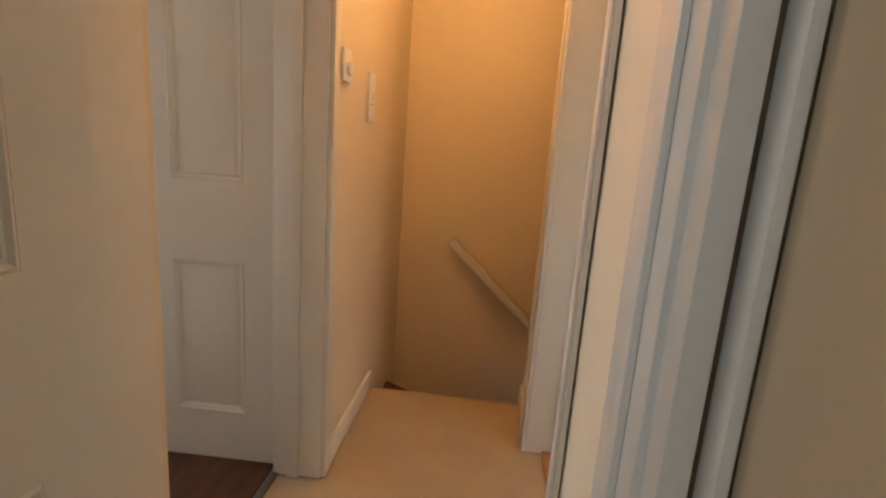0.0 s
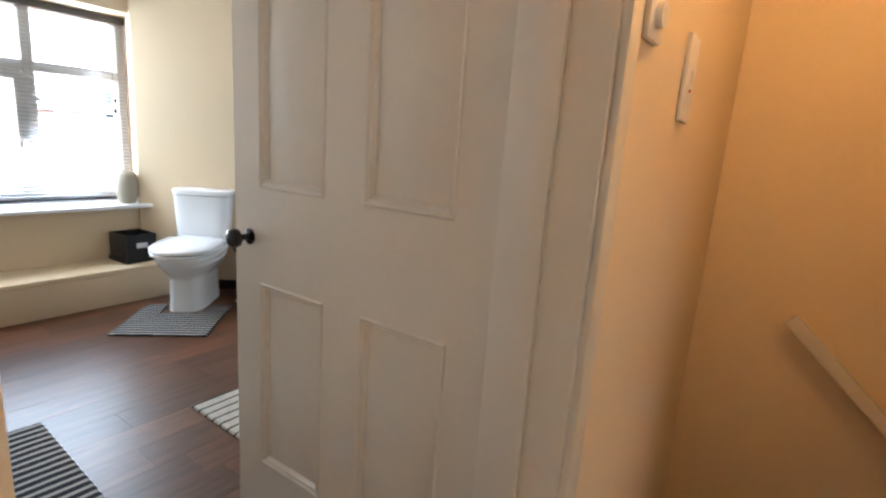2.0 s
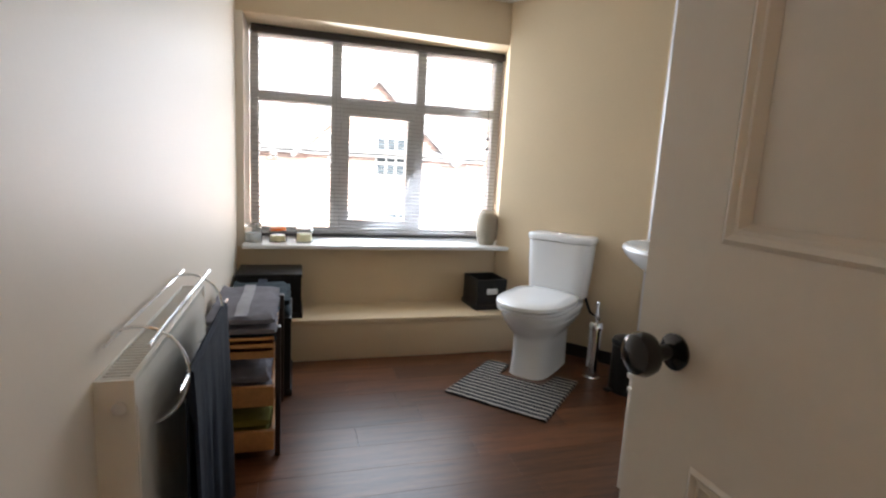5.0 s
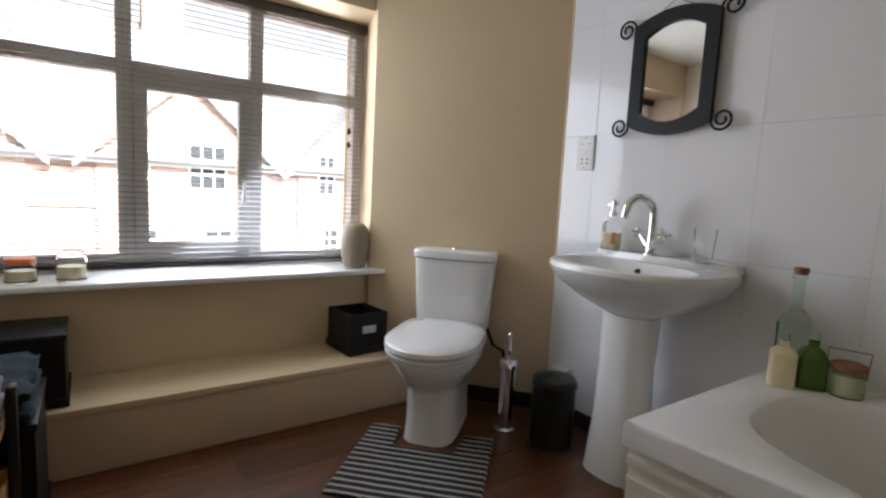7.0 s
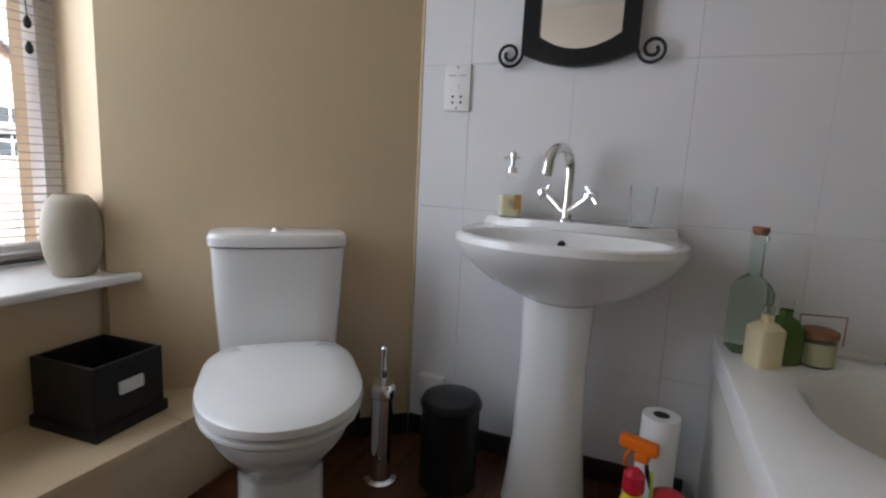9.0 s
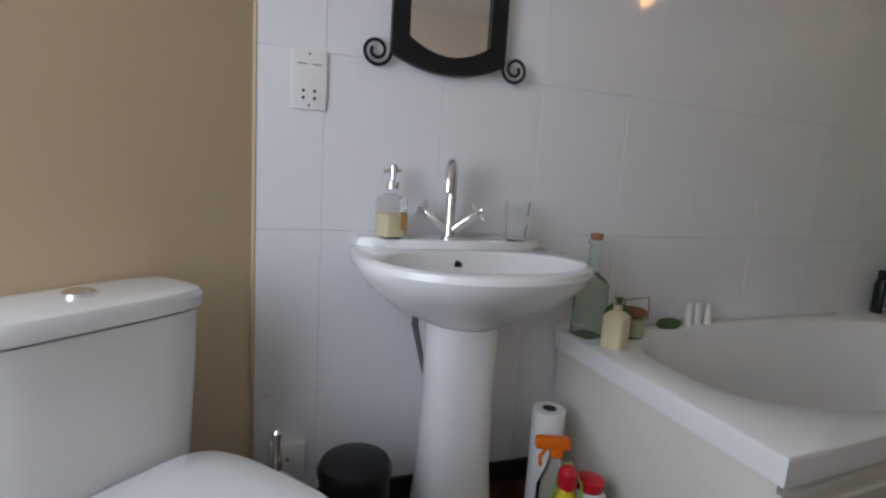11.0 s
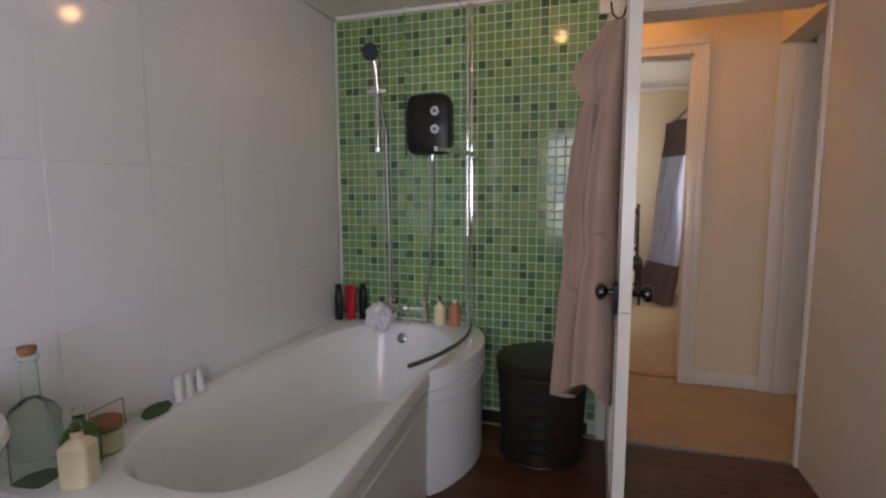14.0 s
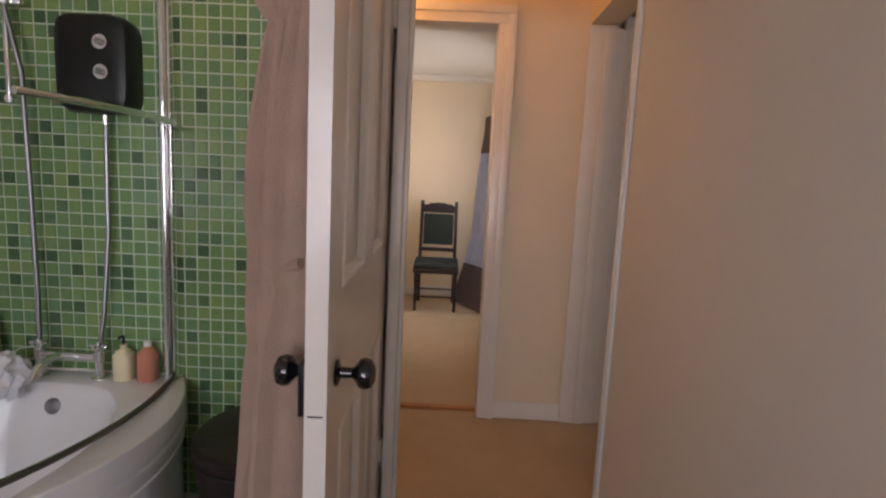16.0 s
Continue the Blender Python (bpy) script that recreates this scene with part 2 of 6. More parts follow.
def tube(points, r, n=10, closed=False, bm=None):
    pts = [Vector(p) for p in points]
    rings, up = [], None
    for i, p in enumerate(pts):
        a = pts[i - 1] if (i or closed) else p
        b = pts[(i + 1) % len(pts)] if (i + 1 < len(pts) or closed) else p
        d = (b - a).normalized()
        if up is None:
            up = d.orthogonal().normalized()
        up = (up - d * up.dot(d)).normalized()
        side = d.cross(up)
        rr = r(i / (len(pts) - 1)) if callable(r) else r
        rings.append([p + (up * math.cos(2 * math.pi * k / n) + side * math.sin(2 * math.pi * k / n)) * rr for k in range(n)])
    if closed:
        rings.append(rings[0])
        bm2 = loft(rings, False, False, bm=bm)
        bmesh.ops.remove_doubles(bm2, verts=bm2.verts, dist=1e-6)
        return bm2
    return loft(rings, bm=bm)


def prism(poly, z0, z1, bm=None):
    return loft([[V(x, y, z0) for x, y in poly], [V(x, y, z1) for x, y in poly]], bm=bm)


def part(name, bm, material, parent=None, label="", smooth=True, m=None):
    bmesh.ops.recalc_face_normals(bm, faces=bm.faces)
    me = bpy.data.meshes.new(name)
    if m is not None:
        bm.transform(m)
    bm.to_mesh(me)
    bm.free()
    me.materials.append(material)
    ob = new(name, me)
    if parent:
        ob.parent = parent
    if label:
        tagged(ob, label)
    return soft(ob) if smooth else ob


def soft(ob, angle=35):
    """Smooth shading but for sharp edges."""
    me = ob.data
    bm = bmesh.new()
    bm.from_mesh(me)
    for f in bm.faces:
        f.smooth = True
    for e in bm.edges:
        if len(e.link_faces) == 2 and e.calc_face_angle(0) > radians(angle):
            e.smooth = False
    bm.to_mesh(me)
    bm.free()
    return ob


def thing(name, label, category, m=None, group=""):
    ob = new(name)
    ob.empty_display_size = 0.1
    if m is not None:
        ob.matrix_world = m
    return tagged(ob, label, category, group)


def structure(name, bm, material, label="", parent=None):
    ob = part(name, bm, material, parent)
    return tagged(ob, label, kind="structure")


# ---- large structure ----
CEIL, HALL_CEIL = 2.12, 2.40
TW = 3.60      # face of the tiled wall
MW = 0.23      # face of the mosaic wall
LW, LE, LS, LN = 0.362, 1.12, 1.40, 2.835   # landing: west, east, south faces, stair edge
SE = 3.52      # end wall of the stairs
WX = -3.20     # face of the window wall
TE = 3.652     # where the tiled wall meets the mosaic: it runs a little out of square
SKEW = Matrix.Translation((-2.2, TW, 0)) @ Matrix.Rotation((TE - TW) / 2.43, 4, "Z") @ Matrix.Translation((2.2, -TW, 0))

structure("floor", Box(-3.75, 0.20, 1.2, 3.75, -0.12, -0.012), M["grout"], "subfloor of the bathroom")
structure("ceiling", Box(-3.75, 0.30, 1.2, 3.75, CEIL, CEIL + 0.08), M["ceiling"], "plain painted bathroom ceiling")
structure("ceiling", Box(0.30, 1.24, 1.2, 5.2, HALL_CEIL, HALL_CEIL + 0.08), M["ceiling"], "plain painted landing ceiling")
structure("ceiling", Box(1.24, 5.6, 1.0, 5.2, 2.35, 2.43), M["ceiling"], "plain painted bedroom ceiling")
structure("ceiling", Box(-0.9, 1.9, -2.2, 1.2, HALL_CEIL, HALL_CEIL + 0.08), M["ceiling"], "plain painted back room ceiling")

# bathroom north wall, carcass behind the tiles
structure("wall_north", Box(-2.60, 0.36, TW + 0.012, TW + 0.15, 0, CEIL), M["grout"], "grouted wall behind white tiles").matrix_world = SKEW
# diagonal cream wall behind the toilet
structure("wall_diagonal", prism([(WX, 2.990), (-3.17, 2.985), (-2.478, TW), (-2.478, 3.76), (-3.75, 3.76), (-3.75, 3.09), (-3.50, 3.085)], 0, CEIL), M["cream"], "cream painted diagonal wall behind the toilet")
# south wall
structure("wall_south", prism([(0.187, 1.415), (-0.95, 1.387), (-3.60, 1.39), (-3.60, 1.20), (0.20, 1.20)], 0, CEIL), M["white_wall"], "off-white painted plain wall beside the radiator")
# window wall: below and above the opening
structure("wall_west", Box(-3.62, WX, 1.375, 3.10, 0, 0.585), M["cream"], "cream wall below the window")
structure("wall_west", Box(-3.62, WX, 1.375, 3.10, 1.872, CEIL), M["cream"], "cream wall above the window")
# east wall between bathroom and landing, with the doorway
DS, DN = 1.430, 2.135
structure("wall_landing_west", Box(LW - 0.012, LW + 0.004, DN + 0.035, SE + 0.02, -2.6, HALL_CEIL), M["hall"], "cream painted landing wall beside the stairs")
structure("wall_east", Box(MW + 0.012, LW - 0.014, 2.24, SE + 0.25, -0.1, HALL_CEIL), M["grout"], "wall between bathroom and landing")
structure("wall_east", Box(MW - 0.02, LW - 0.01, DS - 0.04, 2.24, 1.99, HALL_CEIL), M["hall"], "wall over the bathroom doorway")
structure("wall_east", Box(MW - 0.03, LW, 1.20, 1.335, 0, HALL_CEIL), M["hall"], "wall beside the bathroom doorway")

# landing and stairs
structure("floor", Box(0.20, 1.20, 1.2, LN, -0.2, -0.004), M["carpet"], "beige landing carpet")
structure("wall_stair_end", Box(0.30, 3.2, SE, SE + 0.15, -2.6, HALL_CEIL), M["hall"], "cream painted end wall over the stairs")
structure("wall_stair", Box(LW - 0.14, LW - 0.014, LN - 0.3, SE + 0.1, -2.6, -0.2), M["hall"], "cream painted wall below the landing")
BS, BN = 1.783, 2.46
structure("wall_landing_east", Box(LE, LE + 0.12, 1.20, BS - 0.03, 0, HALL_CEIL), M["hall"], "cream painted landing wall")
structure("wall_landing_east", Box(LE, LE + 0.12, BS - 0.03, BN + 0.03, 2.03, HALL_CEIL), M["hall"], "cream painted wall over the bedroom doorway")
structure("wall_landing_east", Box(LE, LE + 0.12, BN + 0.03, LN + 0.04, -0.2, HALL_CEIL), M["hall"], "cream painted landing wall by the stairs")
structure("wall_stair_south", Box(LE + 0.12, 3.2, LN - 0.06, LN + 0.04, -2.6, HALL_CEIL), M["hall"], "wall between stairs and bedroom")
structure("wall_stair_east", Box(3.2, 3.3, LN - 0.06, SE + 0.15, -2.6, HALL_CEIL), M["hall"], "wall at the foot of the stairs")
SDW, SDE = 0.345, 1.113
structure("wall_landing_south", Box(0.20, SDW, 1.20, 1.31, 0, HALL_CEIL), M["hall"], "cream painted landing wall")
structure("wall_landing_south", Box(SDW - 0.2, SDE, 1.20, 1.34, 2.02, HALL_CEIL), M["hall"], "wall over the back room doorway")
structure("wall_landing_south", Box(SDE, 1.24, 1.20, 1.34, 0, HALL_CEIL), M["hall"], "wall beside the back room doorway")

# bedroom
structure("floor", Box(1.20, 5.6, 1.2, LN - 0.06, -0.1, -0.003), M["carpet"], "beige bedroom carpet")
structure("wall_bedroom_east", Box(4.05, 4.2, 1.2, 5.2, 0, 2.35), M["hall"], "cream painted bedroom wall")
structure("wall_bedroom_north", Box(1.24, 4.05, LN - 0.14, LN - 0.06, 0, 2.35), M["hall"], "cream painted bedroom wall")
structure("wall_bedroom_south", Box(1.24, 2.0, 1.24, 1.36, 0, 2.35), M["hall"], "cream painted bedroom wall")
structure("wall_bedroom_south", Box(3.5, 4.05, 1.24, 1.36, 0, 2.35), M["hall"], "cream painted bedroom wall")
structure("wall_bedroom_south", Box(2.0, 3.5, 1.24, 1.36, 0, 0.75), M["hall"], "cream painted bedroom wall")
structure("wall_bedroom_south", Box(2.0, 3.5, 1.24, 1.36, 1.95, 2.35), M["hall"], "cream painted bedroom wall")

# back room, closed behind the camera
structure("floor", Box(-0.9, 1.9, -2.2, 1.25, -0.1, -0.003), M["carpet"], "beige back room carpet")
structure("wall_back_south", Box(-0.9, 2.0, -2.3, -2.2, 0, HALL_CEIL), M["white_wall"], "plain back room wall")
structure("wall_back_west", Box(-1.0, -0.9, -2.3, 1.25, 0, HALL_CEIL), M["white_wall"], "plain back room wall")
structure("wall_back_east", Box(1.9, 2.0, -2.3, 1.2, 0, HALL_CEIL), M["white_wall"], "plain back room wall")
structure("wall_back_north", Box(-0.9, 0.20, 1.15, 1.2, 0, HALL_CEIL), M["white_wall"], "plain back room wall")
structure("wall_back_north", Box(1.24, 1.9, 1.15, 1.2, 0, HALL_CEIL), M["white_wall"], "plain back room wall")


# ---- fixed joinery ----
def frame_profile(name, y0, y1, top, x, out, width, thick, material, label, kind="structure"):
    """A door's architrave of two legs and a head on a wall at x."""
    bm = bmesh.new()
    a, b = (x, x + out * thick) if out > 0 else (x + out * thick, x)
    w2 = width * 0.55
    for lo, hi, z0, z1 in ((y0 - width, y0, 0, top), (y1, y1 + width, 0, top), (y0 - width, y1 + width, top, top + width)):
        box(bm, a, b, lo, hi, z0, z1, 0.003)
    a2, b2 = (b, b + 0.008) if out > 0 else (a - 0.008, a)
    for lo, hi, z0, z1 in ((y0 - width, y0 - w2, 0, top + w2), (y1 + w2, y1 + width, 0, top + w2), (y0 - width, y1 + width, top + w2, top + width)):
        box(bm, a2, b2, lo, hi, z0, z1, 0.003)
    return structure(name, bm, material, label)


# bathroom doorway
structure("door_frame", box(box(Box(0.195, 0.213, 1.337, DS, 0, 2.0, 0.003), 0.195, LW + 0.006, DN, DN + 0.035, 0, 2.0, 0.003), 0.195, LW + 0.006, DS, DN, 1.975, 2.0, 0.003), M["gloss"], "white gloss painted bathroom door lining")
structure("door_stop", Box(0.25, 0.29, DN - 0.012, DN, 0, 1.975, 0.002), M["gloss"], "white door stop")
structure("trim", box(Box(0.183, 0.1945, DS - 0.014, DS - 0.003, 0, 2.04, 0.003), 0.188, 0.206, DS - 0.002, 2.30, 1.985, 2.055, 0.004), M["gloss"], "white moulded architrave on the bathroom side")
structure("trim", box(Box(0.188, 0.206, DN + 0.05, DN + 0.12, 0, 1.985, 0.004), 0.206, MW + 0.01, 2.185, 2.26, 0, CEIL, 0.002), M["gloss"], "white painted boxing beside the mosaic wall")
structure("trim", box(Box(LW + 0.006, LW + 0.022, DN + 0.01, DN + 0.065, 0, 2.04, 0.004), LW + 0.006, LW + 0.022, DS - 0.05, DN + 0.065, 1.99, 2.05, 0.004), M["gloss"], "white architrave on the landing side")
structure("threshold", Box(0.190, 0.215, DS, DN, -0.003, 0.005, 0.002), M["steel"], "thin metal threshold strip")
# bedroom doorway
structure("door_frame", box(box(Box(LE - 0.006, LE + 0.13, BS - 0.03, BS, 0, 2.03, 0.003), LE - 0.006, LE + 0.13, BN, BN + 0.03, 0, 2.03, 0.003), LE - 0.006, LE + 0.13, BS, BN, 2.0, 2.03, 0.003), M["gloss"], "white gloss painted bedroom door lining")
frame_profile("trim", BS, BN, 2.0, LE - 0.006, -1, 0.085, 0.016, M["gloss"], "white moulded architrave round the bedroom doorway")
structure("threshold", Box(LE + 0.06, LE + 0.10, BS, BN, -0.004, 0.012, 0.003), M["wood"], "brass-coloured carpet threshold bar")
structure("baseboard", Box(LW + 0.004, LW + 0.02, DN + 0.068, LN, 0, 0.095, 0.005), M["gloss"], "white skirting board on the landing")
structure("baseboard", Box(LE - 0.016, LE, LS - 0.06, BS - 0.087, 0, 0.095, 0.005), M["gloss"], "white skirting board on the landing")
structure("baseboard", Box(LE - 0.016, LE, BN + 0.087, LN + 0.03, 0, 0.095, 0.005), M["gloss"], "white skirting board on the landing")
structure("baseboard", Box(4.034, 4.05, 1.36, 2.7, 0, 0.10, 0.005), M["gloss"], "white skirting board in the bedroom")
structure("trim", prism([(3.96, 1.36), (4.05, 1.36), (4.05, 2.7), (3.96, 2.7)], 2.30, 2.345), M["ceiling"], "white coving in the bedroom")
structure("baseboard", Box(-2.47, -1.56, TW - 0.016, TW - 0.002, 0, 0.07, 0.003), M["black_skirt"], "dark skirting below the tiles")
structure("baseboard", prism([(-3.19, 2.968), (-2.478, 3.588), (-2.467, 3.575), (-3.18, 2.955)], 0, 0.07), M["black_skirt"], "dark skirting behind the toilet")
structure("baseboard", Box(MW - 0.016, MW - 0.002, 2.30, 2.84, 0, 0.06, 0.003), M["black_skirt"], "dark skirting below the mosaic")
# back room doorway: jambs, stops
structure("door_frame", box(Box(SDW, SDW + 0.02, 1.19, 1.32, 0, 2.0, 0.003), SDE - 0.02, SDE, 1.17, 1.345, 0, 2.0, 0.003), M["gloss"], "white gloss painted back room door lining")
structure("door_stop", box(Box(SDE - 0.032, SDE - 0.02, 1.225, 1.27, 0, 2.0, 0.003), SDE - 0.01, SDE + 0.026, 1.12, 1.172, 0, 2.06, 0.006), M["gloss"], "white door stop and architrave")
gap_edge = structure("trim", Box(SDE + 0.036, SDE + 0.052, 1.090, 1.135, 0, 2.06, 0.004), M["gloss"], "white door edge beyond a narrow open gap")
for z in (0.26, 1.55):
    part("hinge", tube([(SDE + 0.034, 1.125, z), (SDE + 0.034, 1.125, z + 0.10)], 0.007, 12), M["gloss"], gap_edge, "painted butt hinge")
structure("wall_back_return", Box(SDE + 0.060, SDE + 0.13, 0.05, 1.10, 0, HALL_CEIL), M["cream"], "cream return wall beside the back room doorway")

# boxing below the window
structure("pipe_boxing", box(Box(-2.885, -2.86, 1.395, 3.262, 0, 0.205, 0.004), WX, -2.855, 1.395, 2.968, 0.205, 0.235, 0.008), M["cream"], "long cream boxed ledge below the window")
structure("pipe_boxing", prism([(-2.855, 2.968), (WX, 2.968), (-2.855, 3.262)], 0.205, 0.235), M["cream"], "cream boxed ledge end by the toilet")
structure("window_sill", Box(-3.54, -3.10, 1.422, 3.045, 0.585, 0.61, 0.01, 3), M["upvc"], "white painted window sill")
structure("wall_reveal", Box(-3.60, WX, 1.375, 1.43, 0.585, 1.872), M["white_wall"], "narrow white window reveal")
structure("trim", Box(-2.48, -2.472, TW - 0.008, TW + 0.01, 0, CEIL, 0.002), M["cream"], "cream bead at the edge of the tiles")
structure("trim", Box(-2.47, MW, TW - 0.02, TW - 0.001, CEIL - 0.02, CEIL - 0.001, 0.004), M["upvc"], "white ceiling bead").matrix_world = SKEW
structure("trim", Box(MW - 0.02, MW - 0.002, 2.26, TE - 0.022, CEIL - 0.022, CEIL - 0.001, 0.004), M["upvc"], "white ceiling bead over the mosaic")
structure("trim", Box(MW - 0.008, MW - 0.001, TE - 0.012, TE - 0.001, 0.52, CEIL - 0.022, 0.002), M["upvc"], "white corner bead")


# ---- window and blind ----
def build_window():
    x = -3.52
    w = tagged(new("window_1"), "white three-bay window with a transom over a deep sill", kind="structure")
    ya, yb, z0, z1, tr, m1, m2 = 1.44, 3.07, 0.61, 1.872, 1.475, 1.955, 2.505
    bm = bmesh.new()
    for a, b, c, d in ((ya, yb, z0, z0 + 0.055), (ya, yb, z1 - 0.05, z1), (ya, ya + 0.05, z0 + 0.055, z1 - 0.05), (yb - 0.05, yb, z0 + 0.055, z1 - 0.05),
                       (m1 - 0.03, m1 + 0.03, z0 + 0.055, z1 - 0.05), (m2 - 0.03, m2 + 0.03, z0 + 0.055, z1 - 0.05),
                       (ya + 0.05, m1 - 0.03, tr - 0.03, tr + 0.03), (m1 + 0.03, m2 - 0.03, tr - 0.03, tr + 0.03), (m2 + 0.03, yb - 0.05, tr - 0.03, tr + 0.03)):
        box(bm, x - 0.035, x + 0.035, a, b, c, d, 0.006)
    part("window_frame", bm, M["upvc"], w)
    bm = bmesh.new()
    a, b, c, d = m1 + 0.031, m2 - 0.031, z0 + 0.056, tr - 0.031
    for q in ((a, b, c, c + 0.055), (a, b, d - 0.055, d), (a, a + 0.055, c + 0.055, d - 0.055), (b - 0.055, b, c + 0.055, d - 0.055)):
        box(bm, x + 0.0, x + 0.05, *q, 0.008)
    part("opening_sash", bm, M["upvc"], w)
    hb = box(Box(x + 0.052, x + 0.064, b - 0.045, b - 0.02, 0.98, 1.06, 0.003), x + 0.064, x + 0.08, b - 0.04, b - 0.025, 1.0, 1.02, 0.003)
    tube([(x + 0.08, b - 0.033, 1.01), (x + 0.085, b - 0.036, 0.97), (x + 0.082, b - 0.04, 0.90)], 0.008, bm=hb)
    part("window_handle", hb, M["upvc"], w, "white window handle")
    for a, b, c, d in ((ya + 0.045, m1 - 0.026, z0 + 0.05, tr - 0.026), (m1 + 0.08, m2 - 0.08, z0 + 0.10, tr - 0.08), (m2 + 0.026, yb - 0.045, z0 + 0.05, tr - 0.026),
                       (ya + 0.045, m1 - 0.026, tr + 0.026, z1 - 0.045), (m1 + 0.026, m2 - 0.026, tr + 0.026, z1 - 0.045), (m2 + 0.026, yb - 0.045, tr + 0.026, z1 - 0.045)):
        p = part("pane", Box(x - 0.004, x + 0.004, a, b, c, d), M["screen"], w)
        p.visible_shadow = False
    part("black_bead", Box(x + 0.037, x + 0.045, ya, yb, z0, z0 + 0.012), M["black"], w, "thin black bead along the frame")


build_window()


def build_blind():
    x = -3.445
    b = thing("venetian_blind", "open venetian blind with thin grey slats across the window", "blind")
    part("head_rail", Box(x - 0.02, x + 0.02, 1.45, 3.06, 1.825, 1.868, 0.003), M["blind_rail"], b, "black head rail")
    part("bottom_rail", Box(x - 0.014, x + 0.014, 1.45, 3.06, 0.618, 0.630, 0.004), M["blind_rail"], b, "black bottom rail")
    slat_bm = loft([[V(-0.0125 + 0.025 * i / 4, y, 0.0022 * (1 - ((i - 2) / 2) ** 2)) for i in range(5)] for y in (1.452, 3.055)], False, False, closed=False)
    slat_bm.transform(Matrix.Rotation(radians(6), 4, "Y"))
    first = part("slat", slat_bm, M["slat"], b)
    z, n = 0.648, 0
    first.location = (x, 0, z)
    while z < 1.80:
        z += 0.0245
        o = new("slat", first.data)
        o.parent = b
        o.location = (x, 0, z)
    for y in (1.60, 1.95, 2.50, 2.86):
        part("cord", tube([(x + 0.014, y, 0.63), (x + 0.014, y, 1.83)], 0.0009, 5), M["slat"], b)
    part("wand", tube([(x + 0.022, 1.56, 1.83), (x + 0.024, 1.562, 1.45), (x + 0.024, 1.563, 1.06)], 0.0035, 8), M["glass"], b)
    part("pull_cord", tube([(x + 0.024, 2.965, 1.83), (x + 0.026, 2.96, 1.5), (x + 0.026, 2.965, 1.30)], 0.0016, 6), M["blind_rail"], b)
    for z in (1.29, 1.22):
        part("cord_knob", lathe([(0.003, z), (0.009, z + 0.006), (0.010, z + 0.02), (0.004, z + 0.034)], 12, x + 0.026, 2.965), M["black"], b)


build_blind()


# ---- doors ----
def panel_leaf(width, height, t, material, panels):
    """A four-panel leaf from (0,0,0) along +x, faces at y = 0 and y = t."""
    bm = bmesh.new()
    xs = sorted({0, width, *[v for p in panels for v in p[:2]]})
    zs = sorted({0, height, *[v for p in panels for v in p[2:]]})
    holes = {(p[0], p[2]) for p in panels}
    for i in range(len(xs) - 1):
        for k in range(len(zs) - 1):
            if (xs[i], zs[k]) not in holes:
                box(bm, xs[i], xs[i + 1], 0, t, zs[k], zs[k + 1])
    bmesh.ops.remove_doubles(bm, verts=bm.verts, dist=1e-5)
    dead = [f for f in bm.faces if any(g is not f and (g.calc_center_median() - f.calc_center_median()).length < 1e-5 for v in f.verts for g in v.link_faces)]
    bmesh.ops.delete(bm, geom=list(set(dead)), context="FACES")
    return bm


def build_leaf(name, label, width, height, panels, m, hinge_side, knob_x, knob_z, flip=False):
    t = 0.036
    leaf = tagged(new(name), label, kind="structure")
    leaf.matrix_world = m
    part("leaf_frame", panel_leaf(width, height, t, None, panels), M["gloss"], leaf, smooth=False)
    for a, b, c, d in panels:
        part("door_panel", Box(a - 0.004, b + 0.004, 0.013, t - 0.013, c - 0.004, d + 0.004, 0.001), M["gloss"], leaf)
        bm = bmesh.new()
        for y0, s in ((0.001, 1), (t - 0.001, -1)):
            prof = [(0.0, 0.0), (0.0, 0.0), (0.006, -0.004), (0.012, 0.001), (0.017, 0.0), (0.024, 0.0115)]
            rings = []
            for inset, depth in prof[1:]:
                y = y0 + s * depth
                rings.append([V(a + inset, y, c + inset), V(b - inset, y, c + inset), V(b - inset, y, d - inset), V(a + inset, y, d - inset)])
            loft(rings, False, False, bm=bm)
        part("moulding", bm, M["gloss"], leaf)
    for s, y in ((-1, 0.0), (1, t)):
        pts = [(0.004, 0), (0.022, 0.001), (0.023, 0.005), (0.010, 0.009), (0.009, 0.028), (0.014, 0.034), (0.025, 0.042), (0.0275, 0.052), (0.024, 0.062), (0.012, 0.069), (0.001, 0.070)]
        k = lathe(pts, 20)
        k.transform(Matrix.Translation((knob_x, y, knob_z)) @ Matrix.Rotation(radians(90 if s < 0 else -90), 4, "X"))
        part("door_knob", k, M["black_gloss"], leaf, "round black door knob")
    part("rim_lock", Box(knob_x - 0.02 if hinge_side < 0 else knob_x - 0.05, knob_x + 0.05 if hinge_side < 0 else knob_x + 0.02, t, t + 0.016, knob_z - 0.06, knob_z + 0.03, 0.002), M["black"], leaf, "black iron rim lock")
    part("latch", Box(-0.0015, 0.001, 0.006, t - 0.006, knob_z - 0.050, knob_z - 0.048), M["black"], leaf, "dark latch line on the door edge")
    for z in (0.25, height - 0.28):
        part("hinge", tube([(hx(width, hinge_side), -0.004, z), (hx(width, hinge_side), -0.004, z + 0.09)], 0.006, 10), M["gloss"], leaf, "painted butt hinge")
    return leaf


def hx(width, side):
    return width + 0.002 if side > 0 else -0.002


